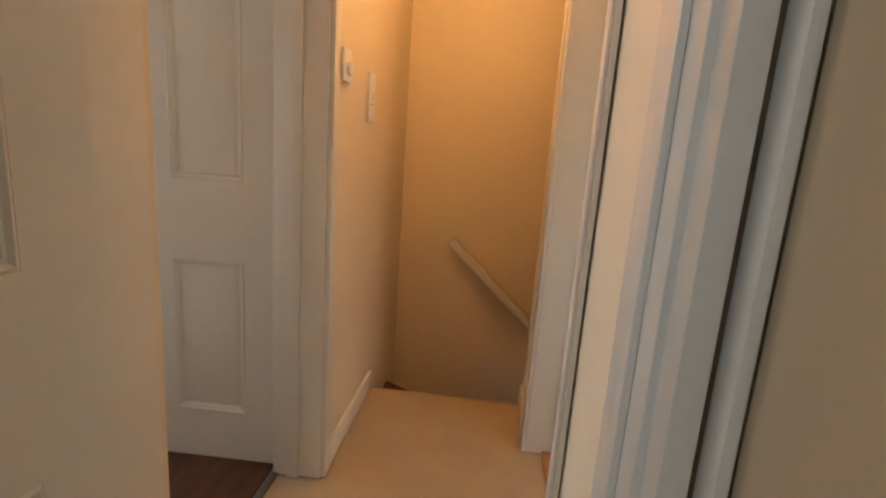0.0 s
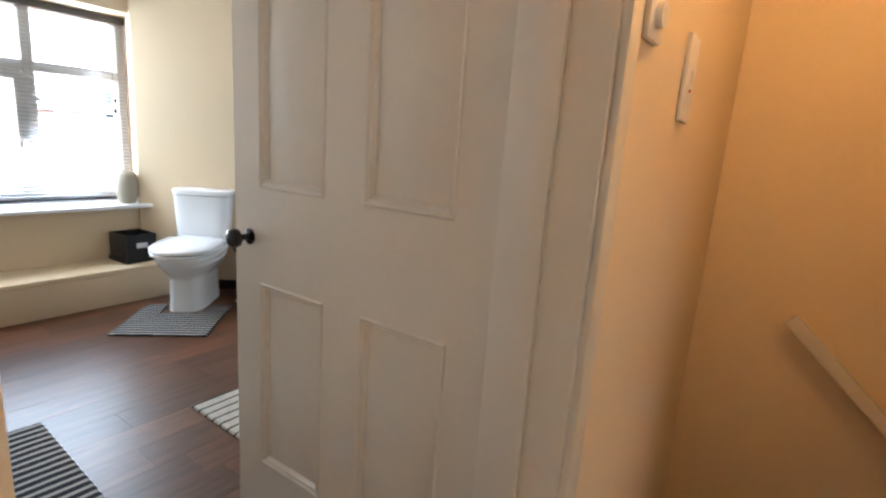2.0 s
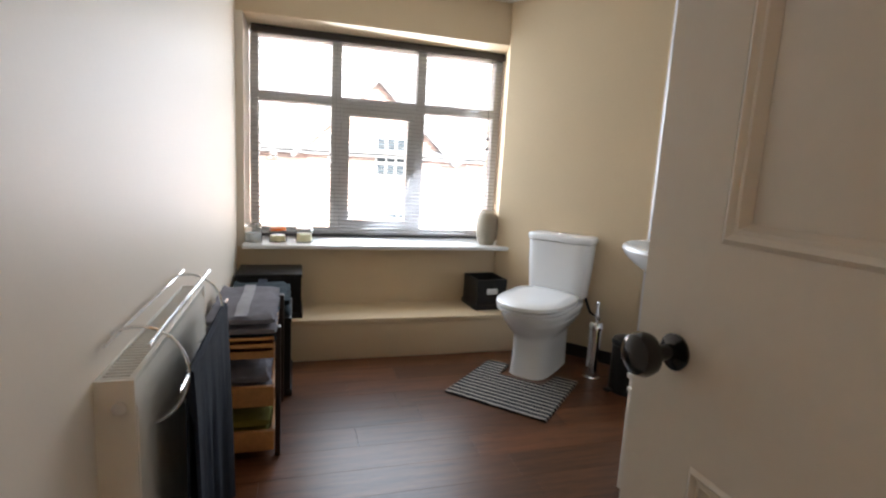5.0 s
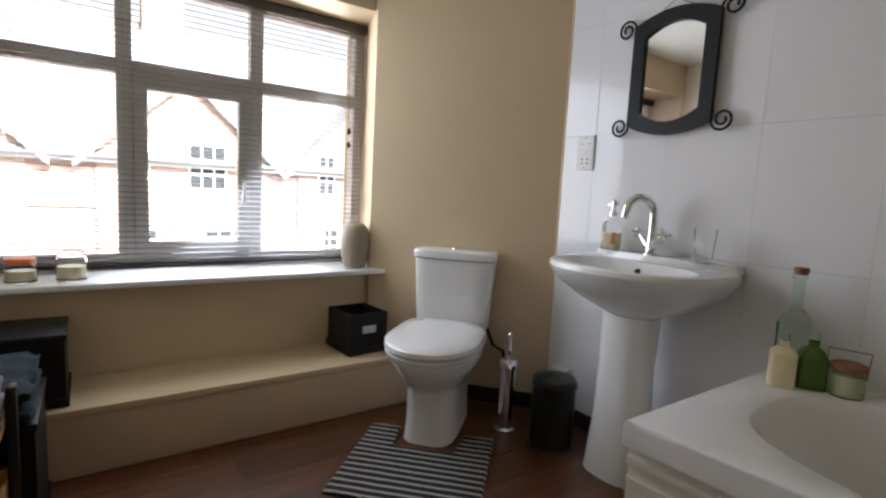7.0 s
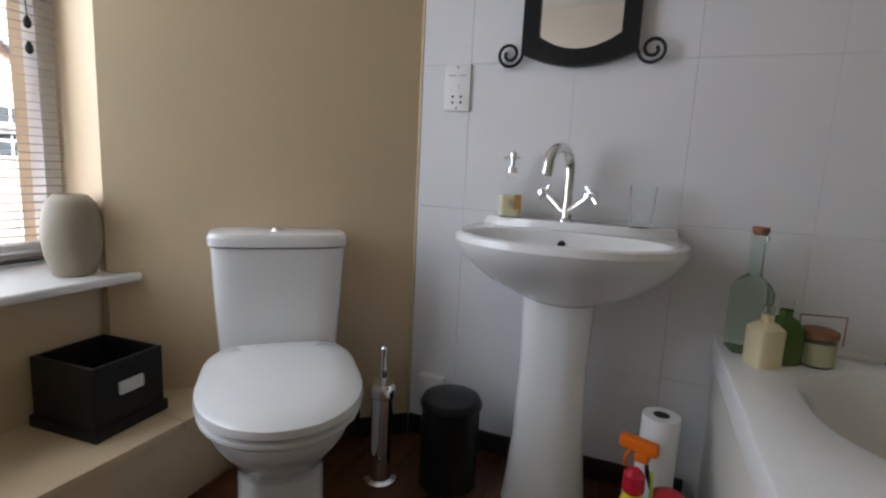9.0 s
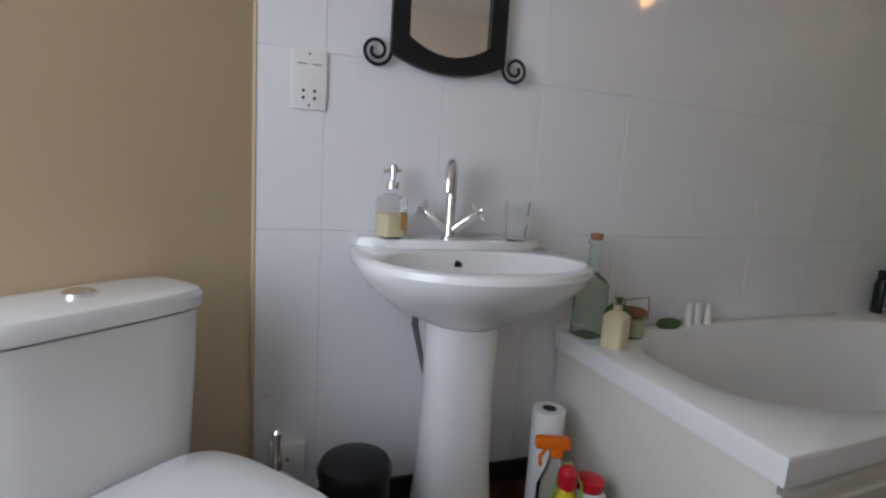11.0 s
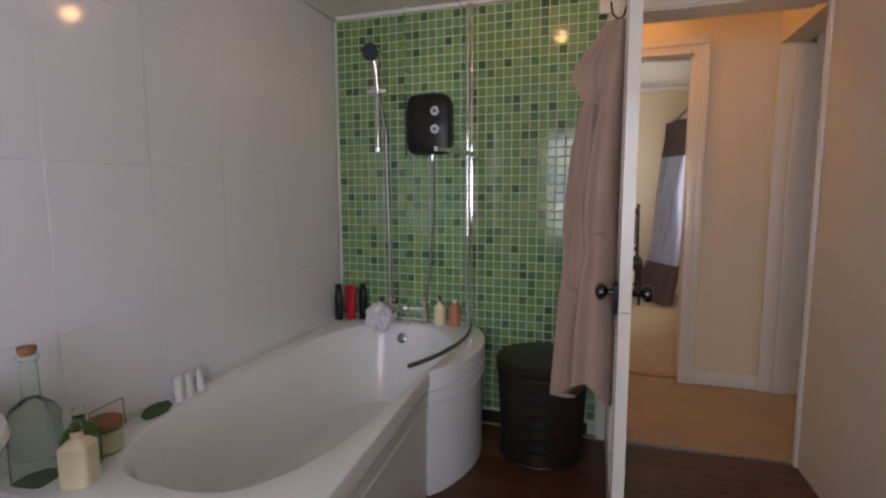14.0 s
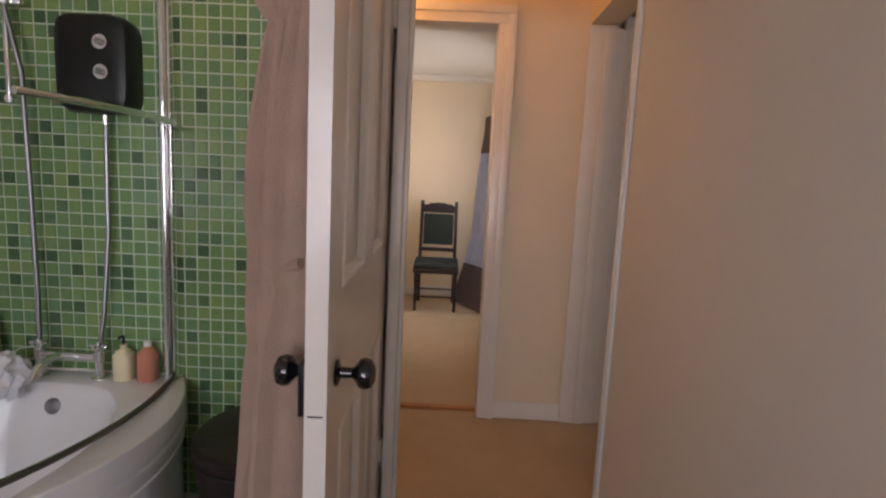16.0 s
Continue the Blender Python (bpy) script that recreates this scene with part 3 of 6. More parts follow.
# bathroom door: open into the room at a right angle, hinge at its east end
PW, PH = 0.862, 1.965
bath_panels = [(0.112, 0.368, 0.185, 0.757), (0.495, 0.750, 0.185, 0.757), (0.112, 0.368, 1.022, 1.84), (0.495, 0.750, 1.022, 1.84)]
build_leaf("door_1", "open white four-panel door with black knobs, old gloss paint", PW, PH, bath_panels, pose(0.186 - PW, 2.163, 0.004, 0, 0, 1.2), 1, 0.07, 0.882)
# bedroom door: open into the bedroom
bed_panels = [(0.112, 0.35, 0.185, 0.757), (0.45, 0.66, 0.185, 0.757), (0.112, 0.35, 1.022, 1.84), (0.45, 0.66, 1.022, 1.84)]
build_leaf("door_2", "open white four-panel bedroom door, old gloss paint", 0.75, 1.97, bed_panels, pose(1.253, 2.425, 0.006), -1, 0.69, 0.90)
# back room door: open against the left of the walker
build_leaf("door_3", "open white four-panel back room door", 0.68, 1.97, [(0.10, 0.29, 0.185, 0.757), (0.39, 0.58, 0.185, 0.757), (0.10, 0.29, 1.022, 1.84), (0.39, 0.58, 1.022, 1.84)], pose(0.355, 1.185, 0.006, 0, 0, -97), -1, 0.61, 0.90)


# ---- stairs ----
def build_stairs():
    st = tagged(new("staircase"), "winding stairs with brown and beige carpet going down from the landing", kind="structure")
    cx, cy = LE + 0.02, LN + 0.02
    angles = [180, 150, 118, 90]
    for i in range(3):
        a0, a1, z = radians(angles[i]), radians(angles[i + 1]), -0.19 * (i + 1)

        def edge(a):
            c, s = math.cos(a), math.sin(a)
            k = min((LW - 0.002 - cx) / c if c < -1e-6 else 9, (SE - 0.002 - cy) / s if s > 1e-6 else 9)
            return (cx + k * c, cy + k * s)
        pts = [(cx, cy), edge(a0)]
        if a0 > math.atan2(SE - cy, LW - cx) > a1:
            pts.append((LW - 0.002, SE - 0.002))
        pts.append(edge(a1))
        part("tread", prism(pts, z - 0.19, z), M["dark_carpet"], st, "brown carpeted winder tread", smooth=False)
    for i in range(7):
        x, z = cx + 0.23 * i, -0.19 * (i + 4)
        part("tread", Box(x, x + 0.23, LN + 0.045, SE - 0.003, z - 0.19, z), M["dark_carpet"], st, "brown carpeted tread", smooth=False)
    part("nosing", Box(LW + 0.004, LE - 0.002, LN - 0.004, LN + 0.022, -0.045, -0.002, 0.012, 3), M["carpet"], st, "beige carpeted landing nosing")
    wall = []
    for i in range(17):
        x = LW + 0.02 + 0.74 * i / 16
        wall.append((x, -0.365 - 0.085 * ((x - LW) / 0.74) ** 2 + 0.025 * math.sin(math.pi * i / 16)))
    bm = loft([[V(x, SE - 0.014, z), V(x, SE - 0.001, z), V(x, SE - 0.001, z - 0.015), V(x, SE - 0.014, z - 0.015)] for x, z in wall])
    part("string", bm, M["gloss"], st, "white curved wall string")


build_stairs()


def build_handrail():
    h = thing("handrail", "white painted handrail sloping down the stair wall", "handrail")
    a, b = V(0.675, SE - 0.06, 0.655), V(2.2, SE - 0.06, -0.77)
    d = (b - a).normalized()
    u = d.cross(V(0, 1, 0)).normalized() * -1
    side = V(0, 1, 0)
    prof = [(-0.02, -0.022), (0.02, -0.022), (0.024, 0.0), (0.018, 0.02), (0.0, 0.026), (-0.018, 0.02), (-0.024, 0.0)]
    bm = loft([[p + side * s + u * k for s, k in prof] for p in (a, b)])
    part("rail", bm, M["gloss"], h)
    for t in (0.25, 0.75):
        p = a.lerp(b, t)
        part("bracket", tube([p + V(0, 0, -0.02), p + V(0, 0.01, -0.05), p + V(0, 0.058, -0.06)], 0.007, 8), M["gloss"], h)


build_handrail()


def wall_plate(name, label, y, z, w, h, extra):
    o = thing(name, label, "switch" if extra else "thermostat")
    x = LW + 0.005
    part("plate", Box(x, x + 0.011, y - w / 2, y + w / 2, z - h / 2, z + h / 2, 0.003), M["plastic"], o)
    if extra:
        part("rocker", Box(x + 0.011, x + 0.016, y - 0.008, y + 0.008, z - 0.005, z + 0.02, 0.002), M["plastic"], o)
        part("indicator", Box(x + 0.011, x + 0.014, y - 0.004, y + 0.004, z + 0.002 - 0.03, z + 0.008 - 0.03, 0.001), M["red"], o, "small red indicator")
    else:
        part("dial", tube([(x + 0.011, y, z - 0.01), (x + 0.024, y, z - 0.01)], 0.022, 20), M["plastic"], o, "round white dial")


wall_plate("thermostat", "small square white plate with a dial on the landing wall", 2.30, 1.43, 0.085, 0.105, False)
wall_plate("heating_switch", "narrow white wall switch on the landing wall", 2.65, 1.36, 0.09, 0.19, True)


# ---- toilet ----
def build_toilet():
    t = thing("toilet", "white close-coupled toilet with its lid down against the cream wall", "toilet", pose(-2.815, 3.300, 0, 0, 0, -139.1))
    cis = bmesh.new()
    loft([ring(0, 0.095, z, rx, ry, 32, 5) for z, rx, ry in ((0.385, 0.155, 0.075), (0.39, 0.168, 0.085), (0.55, 0.180, 0.088), (0.706, 0.188, 0.090))], bm=cis)
    part("cistern", cis, M["ceramic"], t)
    lid = loft([ring(0, 0.096, z, rx, ry, 32, 5) for z, rx, ry in ((0.709, 0.186, 0.088), (0.712, 0.194, 0.096), (0.735, 0.196, 0.098), (0.746, 0.190, 0.092), (0.750, 0.16, 0.07))])
    lid_ob = part("cistern_lid", lid, M["ceramic"], t)
    part("flush_button", lathe([(0.026, 0.750), (0.026, 0.757), (0.022, 0.760), (0.0, 0.760)], 20, 0, 0.095), M["chrome"], lid_ob, "chrome flush button")

    def egg(y0, y1, w, z, n=36, tail=3.0, front=2.15):
        out, cy, ry = [], (y0 + y1) / 2, (y1 - y0) / 2
        for i in range(n):
            a = 2 * math.pi * i / n
            c, s = math.cos(a), math.sin(a)
            p = front if s > 0 else tail + 1.5
            out.append(V(w * math.copysign(abs(c) ** (2 / p), c), cy + ry * math.copysign(abs(s) ** (2 / p), s), z))
        return out
    bowl = loft([egg(0.10, 0.540, 0.113, 0.0, front=3.6), egg(0.10, 0.538, 0.111, 0.012, front=3.6), egg(0.10, 0.530, 0.108, 0.10, front=3.6), egg(0.10, 0.532, 0.108, 0.20, front=3.4), egg(0.10, 0.545, 0.114, 0.225, front=2.8), egg(0.09, 0.585, 0.138, 0.25),
                 egg(0.07, 0.63, 0.165, 0.30), egg(0.06, 0.645, 0.172, 0.315), egg(0.06, 0.650, 0.170, 0.322), egg(0.05, 0.672, 0.180, 0.345), egg(0.05, 0.678, 0.183, 0.365), egg(0.05, 0.67, 0.180, 0.376)])
    part("bowl", bowl, M["ceramic"], t)
    seat = loft([egg(0.20, 0.687, 0.184, 0.378), egg(0.195, 0.693, 0.190, 0.384), egg(0.195, 0.693, 0.190, 0.392), egg(0.20, 0.685, 0.184, 0.396)])
    part("seat", seat, M["ceramic"], t)
    cover = loft([egg(0.195, 0.687, 0.186, 0.401), egg(0.19, 0.697, 0.194, 0.407), egg(0.19, 0.695, 0.192, 0.424), egg(0.20, 0.675, 0.178, 0.434), egg(0.26, 0.60, 0.12, 0.439)])
    part("seat_cover", cover, M["ceramic"], t)
    for x in (-0.07, 0.07):
        part("hinge", tube([(x - 0.02, 0.20, 0.40), (x + 0.02, 0.20, 0.40)], 0.012, 10), M["chrome"], t)
    part("soil_pipe", tube([(0, 0.02, 0.19), (0, 0.12, 0.19)], 0.055, 20), M["ceramic"], t)
    part("inlet_pipe", tube([(-0.15, 0.06, 0.40), (-0.19, 0.05, 0.30), (-0.24, 0.035, 0.27), (-0.26, 0.03, 0.13), (-0.26, 0.03, 0.02)], 0.008, 8), M["black"], t, "dark flexible inlet pipe")


build_toilet()


# ---- basin ----
BX, BR = -1.935, 0.795


def build_basin():
    b = thing("pedestal_basin", "white pedestal basin on the tiled wall", "basin")

    def d_shape(w, y_back, y_front, z, n=48, cx=BX):
        out = []
        for i in range(n):
            a = 2 * math.pi * i / n
            c, s = math.cos(a), math.sin(a)
            if s >= 0:
                k = 7.0
                mid = y_back - 0.19
                out.append(V(cx + w * math.copysign(abs(c) ** (2 / k), c), mid + 0.19 * abs(s) ** (2 / k), z))
            else:
                mid = y_back - 0.19
                out.append(V(cx + w * math.copysign(abs(c) ** (2 / 2.3), c), mid - (mid - y_front + 0.02) * abs(s) ** (2 / 2.0), z))
        return out
    yb = TW - 0.003
    rings = [ring(BX, 3.43, 0.60, 0.085, 0.075, 48), ring(BX, 3.42, 0.625, 0.13, 0.11, 48), d_shape(0.21, yb, 3.27, 0.665), d_shape(0.27, yb, 3.20, 0.715),
             d_shape(0.300, yb, 3.160, 0.755), d_shape(0.306, yb, 3.150, 0.775), d_shape(0.302, yb, 3.155, 0.790), d_shape(0.292, yb, 3.167, BR)]

    def bowl(w, yb2, yf, z, n=48):
        cy, ry = (yb2 + yf) / 2, (yb2 - yf) / 2
        return [V(BX + w * math.copysign(abs(math.cos(a)) ** (2 / 2.4), math.cos(a)), cy + ry * math.copysign(abs(math.sin(a)) ** (2 / 2.2), math.sin(a)), z) for a in [2 * math.pi * i / n for i in range(n)]]
    rings += [bowl(0.262, 3.480, 3.172, BR - 0.002), bowl(0.250, 3.470, 3.182, BR - 0.014), bowl(0.20, 3.455, 3.225, BR - 0.055), bowl(0.14, 3.42, 3.26, BR - 0.105), bowl(0.05, 3.37, 3.31, BR - 0.125)]
    part("bowl", loft(rings, True, True), M["ceramic"], b)
    back = []
    for z, w in ((BR - 0.001, 0.288), (BR + 0.020, 0.280), (BR + 0.024, 0.270)):
        back.append([V(BX - w, yb, z), V(BX - w * 0.98, 3.555, z), V(BX - w * 0.6, 3.500, z), V(BX + w * 0.6, 3.500, z), V(BX + w * 0.98, 3.555, z), V(BX + w, yb, z)])
    part("tap_ledge", loft(back), M["ceramic"], b)
    part("pedestal", loft([ring(BX - 0.01, 3.43, z, rx, ry, 28, 2.6) for z, rx, ry in ((0, 0.122, 0.105), (0.03, 0.117, 0.10), (0.2, 0.101, 0.09), (0.42, 0.093, 0.084), (0.62, 0.100, 0.088))]), M["ceramic"], b)
    part("overflow", tube([(-1.956, 3.470, 0.760), (-1.956, 3.458, 0.757)], 0.011, 16), M["black_bin"], b, "dark round overflow hole")
    part("waste", lathe([(0.022, BR - 0.1245), (0.022, BR - 0.121), (0.012, BR - 0.120)], 18, BX, 3.34), M["chrome"], b)
    part("supply_hose", tube([(-2.045, 3.52, 0.69), (-2.05, 3.52, 0.58), (-2.03, 3.52, 0.50), (-2.02, 3.50, 0.44)], lambda t: 0.011 - 0.004 * t, 10), M["steel"], b, "steel and black supply hose")


build_basin()


def build_basin_tap():
    t = thing("basin_tap", "chrome swan-neck mixer tap with cross heads on the basin", "tap", pose(-1.960, 3.535, BR + 0.024, 0, 0, -24))
    part("body", lathe([(0.026, 0), (0.026, 0.006), (0.018, 0.010), (0.015, 0.05), (0.012, 0.07)], 20), M["chrome"], t)
    pts = [(0, 0, 0.05), (0, 0, 0.14)] + [(0, -0.056 + 0.056 * math.cos(a), 0.155 + 0.056 * math.sin(a)) for a in [math.pi * k / 10 for k in range(11)]] + [(0, -0.117, 0.132)]
    part("spout", tube(pts, lambda u: 0.0145 + 0.002 * u, 14), M["chrome"], t)
    for s in (-1, 1):
        d = V(0.8 * s, -0.05, 0.62).normalized()
        arm = tube([V(0, 0, 0.02), d * 0.035 + V(0, 0, 0.02), d * 0.075 + V(0, 0, 0.02), d * 0.095 + V(0, 0, 0.02)], lambda u: 0.014 if u < 0.8 else 0.010, 12)
        part("tap_arm", arm, M["chrome"], t)
        o = d * 0.10 + V(0, 0, 0.02)
        a = V(0, 1, 0).cross(d).normalized()
        bb = d.cross(a)
        bm = bmesh.new()
        for q in (a, bb):
            tube([o - q * 0.028, o + q * 0.028], 0.0068, 10, bm=bm)
        tube([o - d * 0.008, o + d * 0.012], 0.010, 12, bm=bm)
        part("cross_head", bm, M["chrome"], t)


build_basin_tap()


def build_soap_dispenser():
    s = thing("soap_dispenser", "square glass soap dispenser with chrome pump standing on the basin", "soap dispenser", pose(-2.130, 3.530, BR + 0.024, 0, 0, 14))
    g = loft([ring(0, 0, z, r, r, 24, p, math.pi / 24) for z, r, p in ((0, 0.030, 7), (0.003, 0.033, 7), (0.10, 0.033, 7), (0.112, 0.028, 5), (0.118, 0.016, 2), (0.135, 0.015, 2))])
    part("bottle", g, M["glass"], s)
    part("liquid", loft([ring(0, 0, z, 0.029, 0.029, 24, 7) for z in (0.006, 0.066)]), M["cream_liquid"], s, "cream liquid soap")
    part("tag", Box(0.012, 0.031, -0.0345, -0.0338, 0.025, 0.07), M["orange_soap"], s, "amber label")
    part("collar", lathe([(0.018, 0.133), (0.018, 0.150), (0.008, 0.154), (0.006, 0.175)], 18), M["chrome"], s)
    part("pump", tube([(-0.026, 0.006, 0.176), (-0.012, 0.002, 0.180), (0.02, -0.004, 0.180)], 0.005, 10, bm=lathe([(0.011, 0.172), (0.012, 0.192), (0.008, 0.197)], 14)), M["chrome"], s)


build_soap_dispenser()


def build_tumbler():
    g = thing("glass_tumbler", "clear glass tumbler standing on the basin", "glass", pose(-1.755, 3.525, BR + 0.024))
    part("tumbler", lathe([(0.028, 0), (0.036, 0.115), (0.033, 0.115), (0.026, 0.012), (0.0, 0.012)], 24), M["glass"], g)
    part("etched_band", Box(-0.018, 0.018, -0.0345, -0.0340, 0.05, 0.075), M["label"], g, "etched label")


build_tumbler()


# ---- mirror ----
def build_mirror():
    y = TW - 0.006
    m = thing("wall_mirror", "black iron framed arched mirror with scrolls on the tiled wall", "mirror")
    w, zl, zt, arch = 0.157, 1.315, 1.675, 0.040
    cx = -1.975

    def outline(off, n=14):
        pts = []
        for i in range(n + 1):
            u = -1 + 2 * i / n
            pts.append((cx + u * (w - off * 0.0) * 1.0 if off == 0 else cx + u * (w + off), zl - (off if off else 0) - arch * (1 - u * u)))
        for i in range(n + 1):
            u = 1 - 2 * i / n
            pts.append((cx + u * (w + off), zt + off + arch * (1 - u * u)))
        return pts
    inner, outer = outline(-0.040), outline(0.008)
    bm = bmesh.new()
    loops = []
    for pts, yy in ((inner, y - 0.004), (inner, y - 0.020), (outer, y - 0.022), (outer, y)):
        loops.append([V(px, yy, pz) for px, pz in pts])
    loft(loops + [loops[0]], False, False, bm=bm)
    bmesh.ops.remove_doubles(bm, verts=bm.verts, dist=1e-5)
    part("frame", bm, M["black"], m)
    bm = bmesh.new()
    bm.faces.new([bm.verts.new((px, y - 0.008, pz)) for px, pz in outline(-0.036)])
    part("mirror_glass", bm, M["mirror"], m, smooth=False)
    for sx in (-1, 1):
        for sz, z0 in ((-1, zl - 0.005), (1, zt + 0.005)):
            pts, turns = [], 1.6
            r0 = 0.040
            ox, oz = cx + sx * (w + 0.046), z0 + sz * 0.002
            for k in range(34):
                a = k / 33 * turns * 2 * math.pi
                r = r0 * (1 - 0.72 * k / 33)
                ang = (math.pi if sx > 0 else 0) + (a * (1 if sx > 0 else -1)) * (1 if sz < 0 else -1)
                pts.append((ox + r * math.cos(ang), y - 0.012, oz + r * math.sin(ang)))
            part("scroll", tube(pts, 0.0048, 8), M["black"], m, "black wrought iron scroll")
    part("hanging_wire", tube([(cx - 0.09, y - 0.004, zt + 0.03), (cx - 0.01, y - 0.006, zt + 0.085), (cx + 0.09, y - 0.004, zt + 0.03)], 0.0015, 6), M["black"], m)


build_mirror()


def build_shaver_socket():
    s = thing("shaver_socket", "white shaver socket plate on the tiled wall", "socket")
    x0, x1, z0, z1, y = -2.390, -2.302, 1.140, 1.286, TW - 0.001
    part("plate", Box(x0, x1, y - 0.011, y, z0, z1, 0.003), M["plastic"], s)
    for z in (z0 + 0.010, z1 - 0.010):
        part("screw", tube([((x0 + x1) / 2, y - 0.011, z), ((x0 + x1) / 2, y - 0.013, z)], 0.0035, 10), M["steel"], s)
    for x in (x0 + 0.030, x1 - 0.030):
        for z in (z0 + 0.028, z0 + 0.046):
            part("pin_hole", tube([(x, y - 0.0105, z), (x, y - 0.0125, z)], 0.004, 10), M["black"], s)
    part("printed_line", Box(x0 + 0.014, x1 - 0.050, y - 0.0118, y - 0.0112, z1 - 0.036, z1 - 0.033), M["steel"], s, "small printed line")
    part("printed_line", Box(x0 + 0.050, x1 - 0.014, y - 0.0118, y - 0.0112, z1 - 0.036, z1 - 0.033), M["steel"], s, "small printed line")
    part("selector", Box((x0 + x1) / 2 - 0.008, (x0 + x1) / 2 + 0.008, y - 0.0135, y - 0.011, z0 + 0.068, z0 + 0.084, 0.001), M["plastic"], s)


build_shaver_socket()
sp = thing("junction_box", "small white plastic box low on the tiles", "socket")
part("box_body", Box(-2.43, -2.335, TW - 0.035, TW - 0.001, 0.145, 0.235, 0.006), M["plastic"], sp)
part("lid_screw", tube([(-2.382, TW - 0.034, 0.19), (-2.382, TW - 0.038, 0.19)], 0.005, 10), M["steel"], sp)


# ---- bath ----
BATH_Z = 0.515


def build_bath():
    b = thing("bath", "white shower bath with a rounded end and cream-white panels", "bath")
    cx, cy = -0.66, 3.20
    arc = []
    for i in range(15):
        u = i / 14
        x = -0.50 + 0.715 * u
        y = 2.868 - 0.118 * math.sin(math.pi * min(1, u * 1.02)) ** 0.75 - 0.004 * u
        arc.append((x, y))
    outer = [(-1.530, TW + 0.010), (-1.530, 2.810)] + [(-1.530 + 1.015 * k / 8, 2.810 + 0.060 * k / 8) for k in range(1, 8)] + arc + [(MW - 0.003, 2.87), (MW - 0.003, TE - 0.003)]

    def cast(poly, a):
        d = (math.cos(a), math.sin(a))
        best = None
        for (x1, y1), (x2, y2) in zip(poly, poly[1:] + poly[:1]):
            ex, ey = x2 - x1, y2 - y1
            den = d[0] * ey - d[1] * ex
            if abs(den) < 1e-9:
                continue
            t = ((x1 - cx) * ey - (y1 - cy) * ex) / den
            u = ((x1 - cx) * d[1] - (y1 - cy) * d[0]) / den
            if t > 0 and -1e-6 <= u <= 1 + 1e-6 and (best is None or t < best):
                best = t
        return best
    angles = sorted([2 * math.pi * k / 120 for k in range(120)] + [math.atan2(y - cy, x - cx) % (2 * math.pi) for x, y in outer])
    angles = [a for i, a in enumerate(angles) if i == 0 or a - angles[i - 1] > 1e-4]

    def outer_ring(z, inset):
        return [V(cx + (cast(outer, a) - inset) * math.cos(a), cy + (cast(outer, a) - inset) * math.sin(a), z) for a in angles]

    def inner_ring(z, x0, x1, y0, y1, bulge, power):
        icx, icy = (x0 + x1) / 2, (y0 + y1) / 2
        out = []
        poly = []
        for k in range(120):
            a = 2 * math.pi * k / 120
            c, s = math.cos(a), math.sin(a)
            px = icx + (x1 - x0) / 2 * math.copysign(abs(c) ** (2 / power), c)
            py = icy + (y1 - y0) / 2 * math.copysign(abs(s) ** (2 / power), s)
            if s < 0:
                py -= bulge * math.exp(-((px + 0.17) / 0.26) ** 2) * abs(s)
            poly.append((px, py))
        for a in angles:
            t = cast(poly, a)
            out.append(V(cx + t * math.cos(a), cy + t * math.sin(a), z))
        return out
    rings = [outer_ring(0.455, 0.0), outer_ring(BATH_Z - 0.012, 0.0), outer_ring(BATH_Z - 0.003, 0.003), outer_ring(BATH_Z, 0.010),
             inner_ring(BATH_Z, -1.405, 0.125, 2.892, 3.555, 0.052, 3.0), inner_ring(BATH_Z - 0.004, -1.395, 0.118, 2.899, 3.548, 0.052, 3.0), inner_ring(BATH_Z - 0.03, -1.375, 0.105, 2.909, 3.538, 0.050, 3.0),
             inner_ring(0.34, -1.30, 0.065, 2.965, 3.51, 0.06, 3.0), inner_ring(0.20, -1.18, 0.03, 2.99, 3.485, 0.04, 3.0), inner_ring(0.145, -1.08, -0.02, 3.03, 3.445, 0.02, 3.2)]
    part("tub", loft(rings, False, True), M["acrylic"], b)
    part("end_panel", Box(-1.518, -1.501, 2.833, TW + 0.004, 0.0, 0.453, 0.003), M["gloss"], b)

    def strip(points, z0, z1, off, thick):
        rs = []
        for i, (x, y) in enumerate(points):
            a, c = points[max(0, i - 1)], points[min(len(points) - 1, i + 1)]
            d = V(c[0] - a[0], c[1] - a[1], 0).normalized()
            nrm = V(d.y, -d.x, 0)
            p, q = V(x, y, 0) - nrm * off, V(x, y, 0) - nrm * (off + thick)
            rs.append([p + V(0, 0, z0), p + V(0, 0, z1), q + V(0, 0, z1), q + V(0, 0, z0)])
        return loft(rs)
    straight = [(-1.519 + 1.032 * k / 6, 2.811 + 0.059 * k / 6) for k in range(7)]
    part("side_panel", strip(straight, 0.0, 0.453, 0.018, 0.015), M["gloss"], b)
    part("panel_moulding", strip(straight, 0.415, 0.432, 0.006, 0.014), M["gloss"], b)
    part("panel_moulding", strip(straight, 0.368, 0.380, 0.011, 0.010), M["gloss"], b)
    part("curved_panel", strip(arc[:-1] + [(0.222, 2.868)], 0.0, 0.453, 0.012, 0.015), M["acrylic"], b)
    part("panel_moulding", strip(arc, 0.412, 0.432, 0.000, 0.014), M["acrylic"], b)
    part("panel_moulding", strip(arc, 0.365, 0.380, 0.005, 0.010), M["acrylic"], b)
    ov = tube([(0.112, 3.232, 0.442), (0.100, 3.232, 0.444), (0.092, 3.232, 0.446), (0.088, 3.232, 0.447)], lambda u: 0.030 - 0.016 * u ** 3, 24)
    part("overflow", ov, M["steel"], b, "round chrome overflow cover")
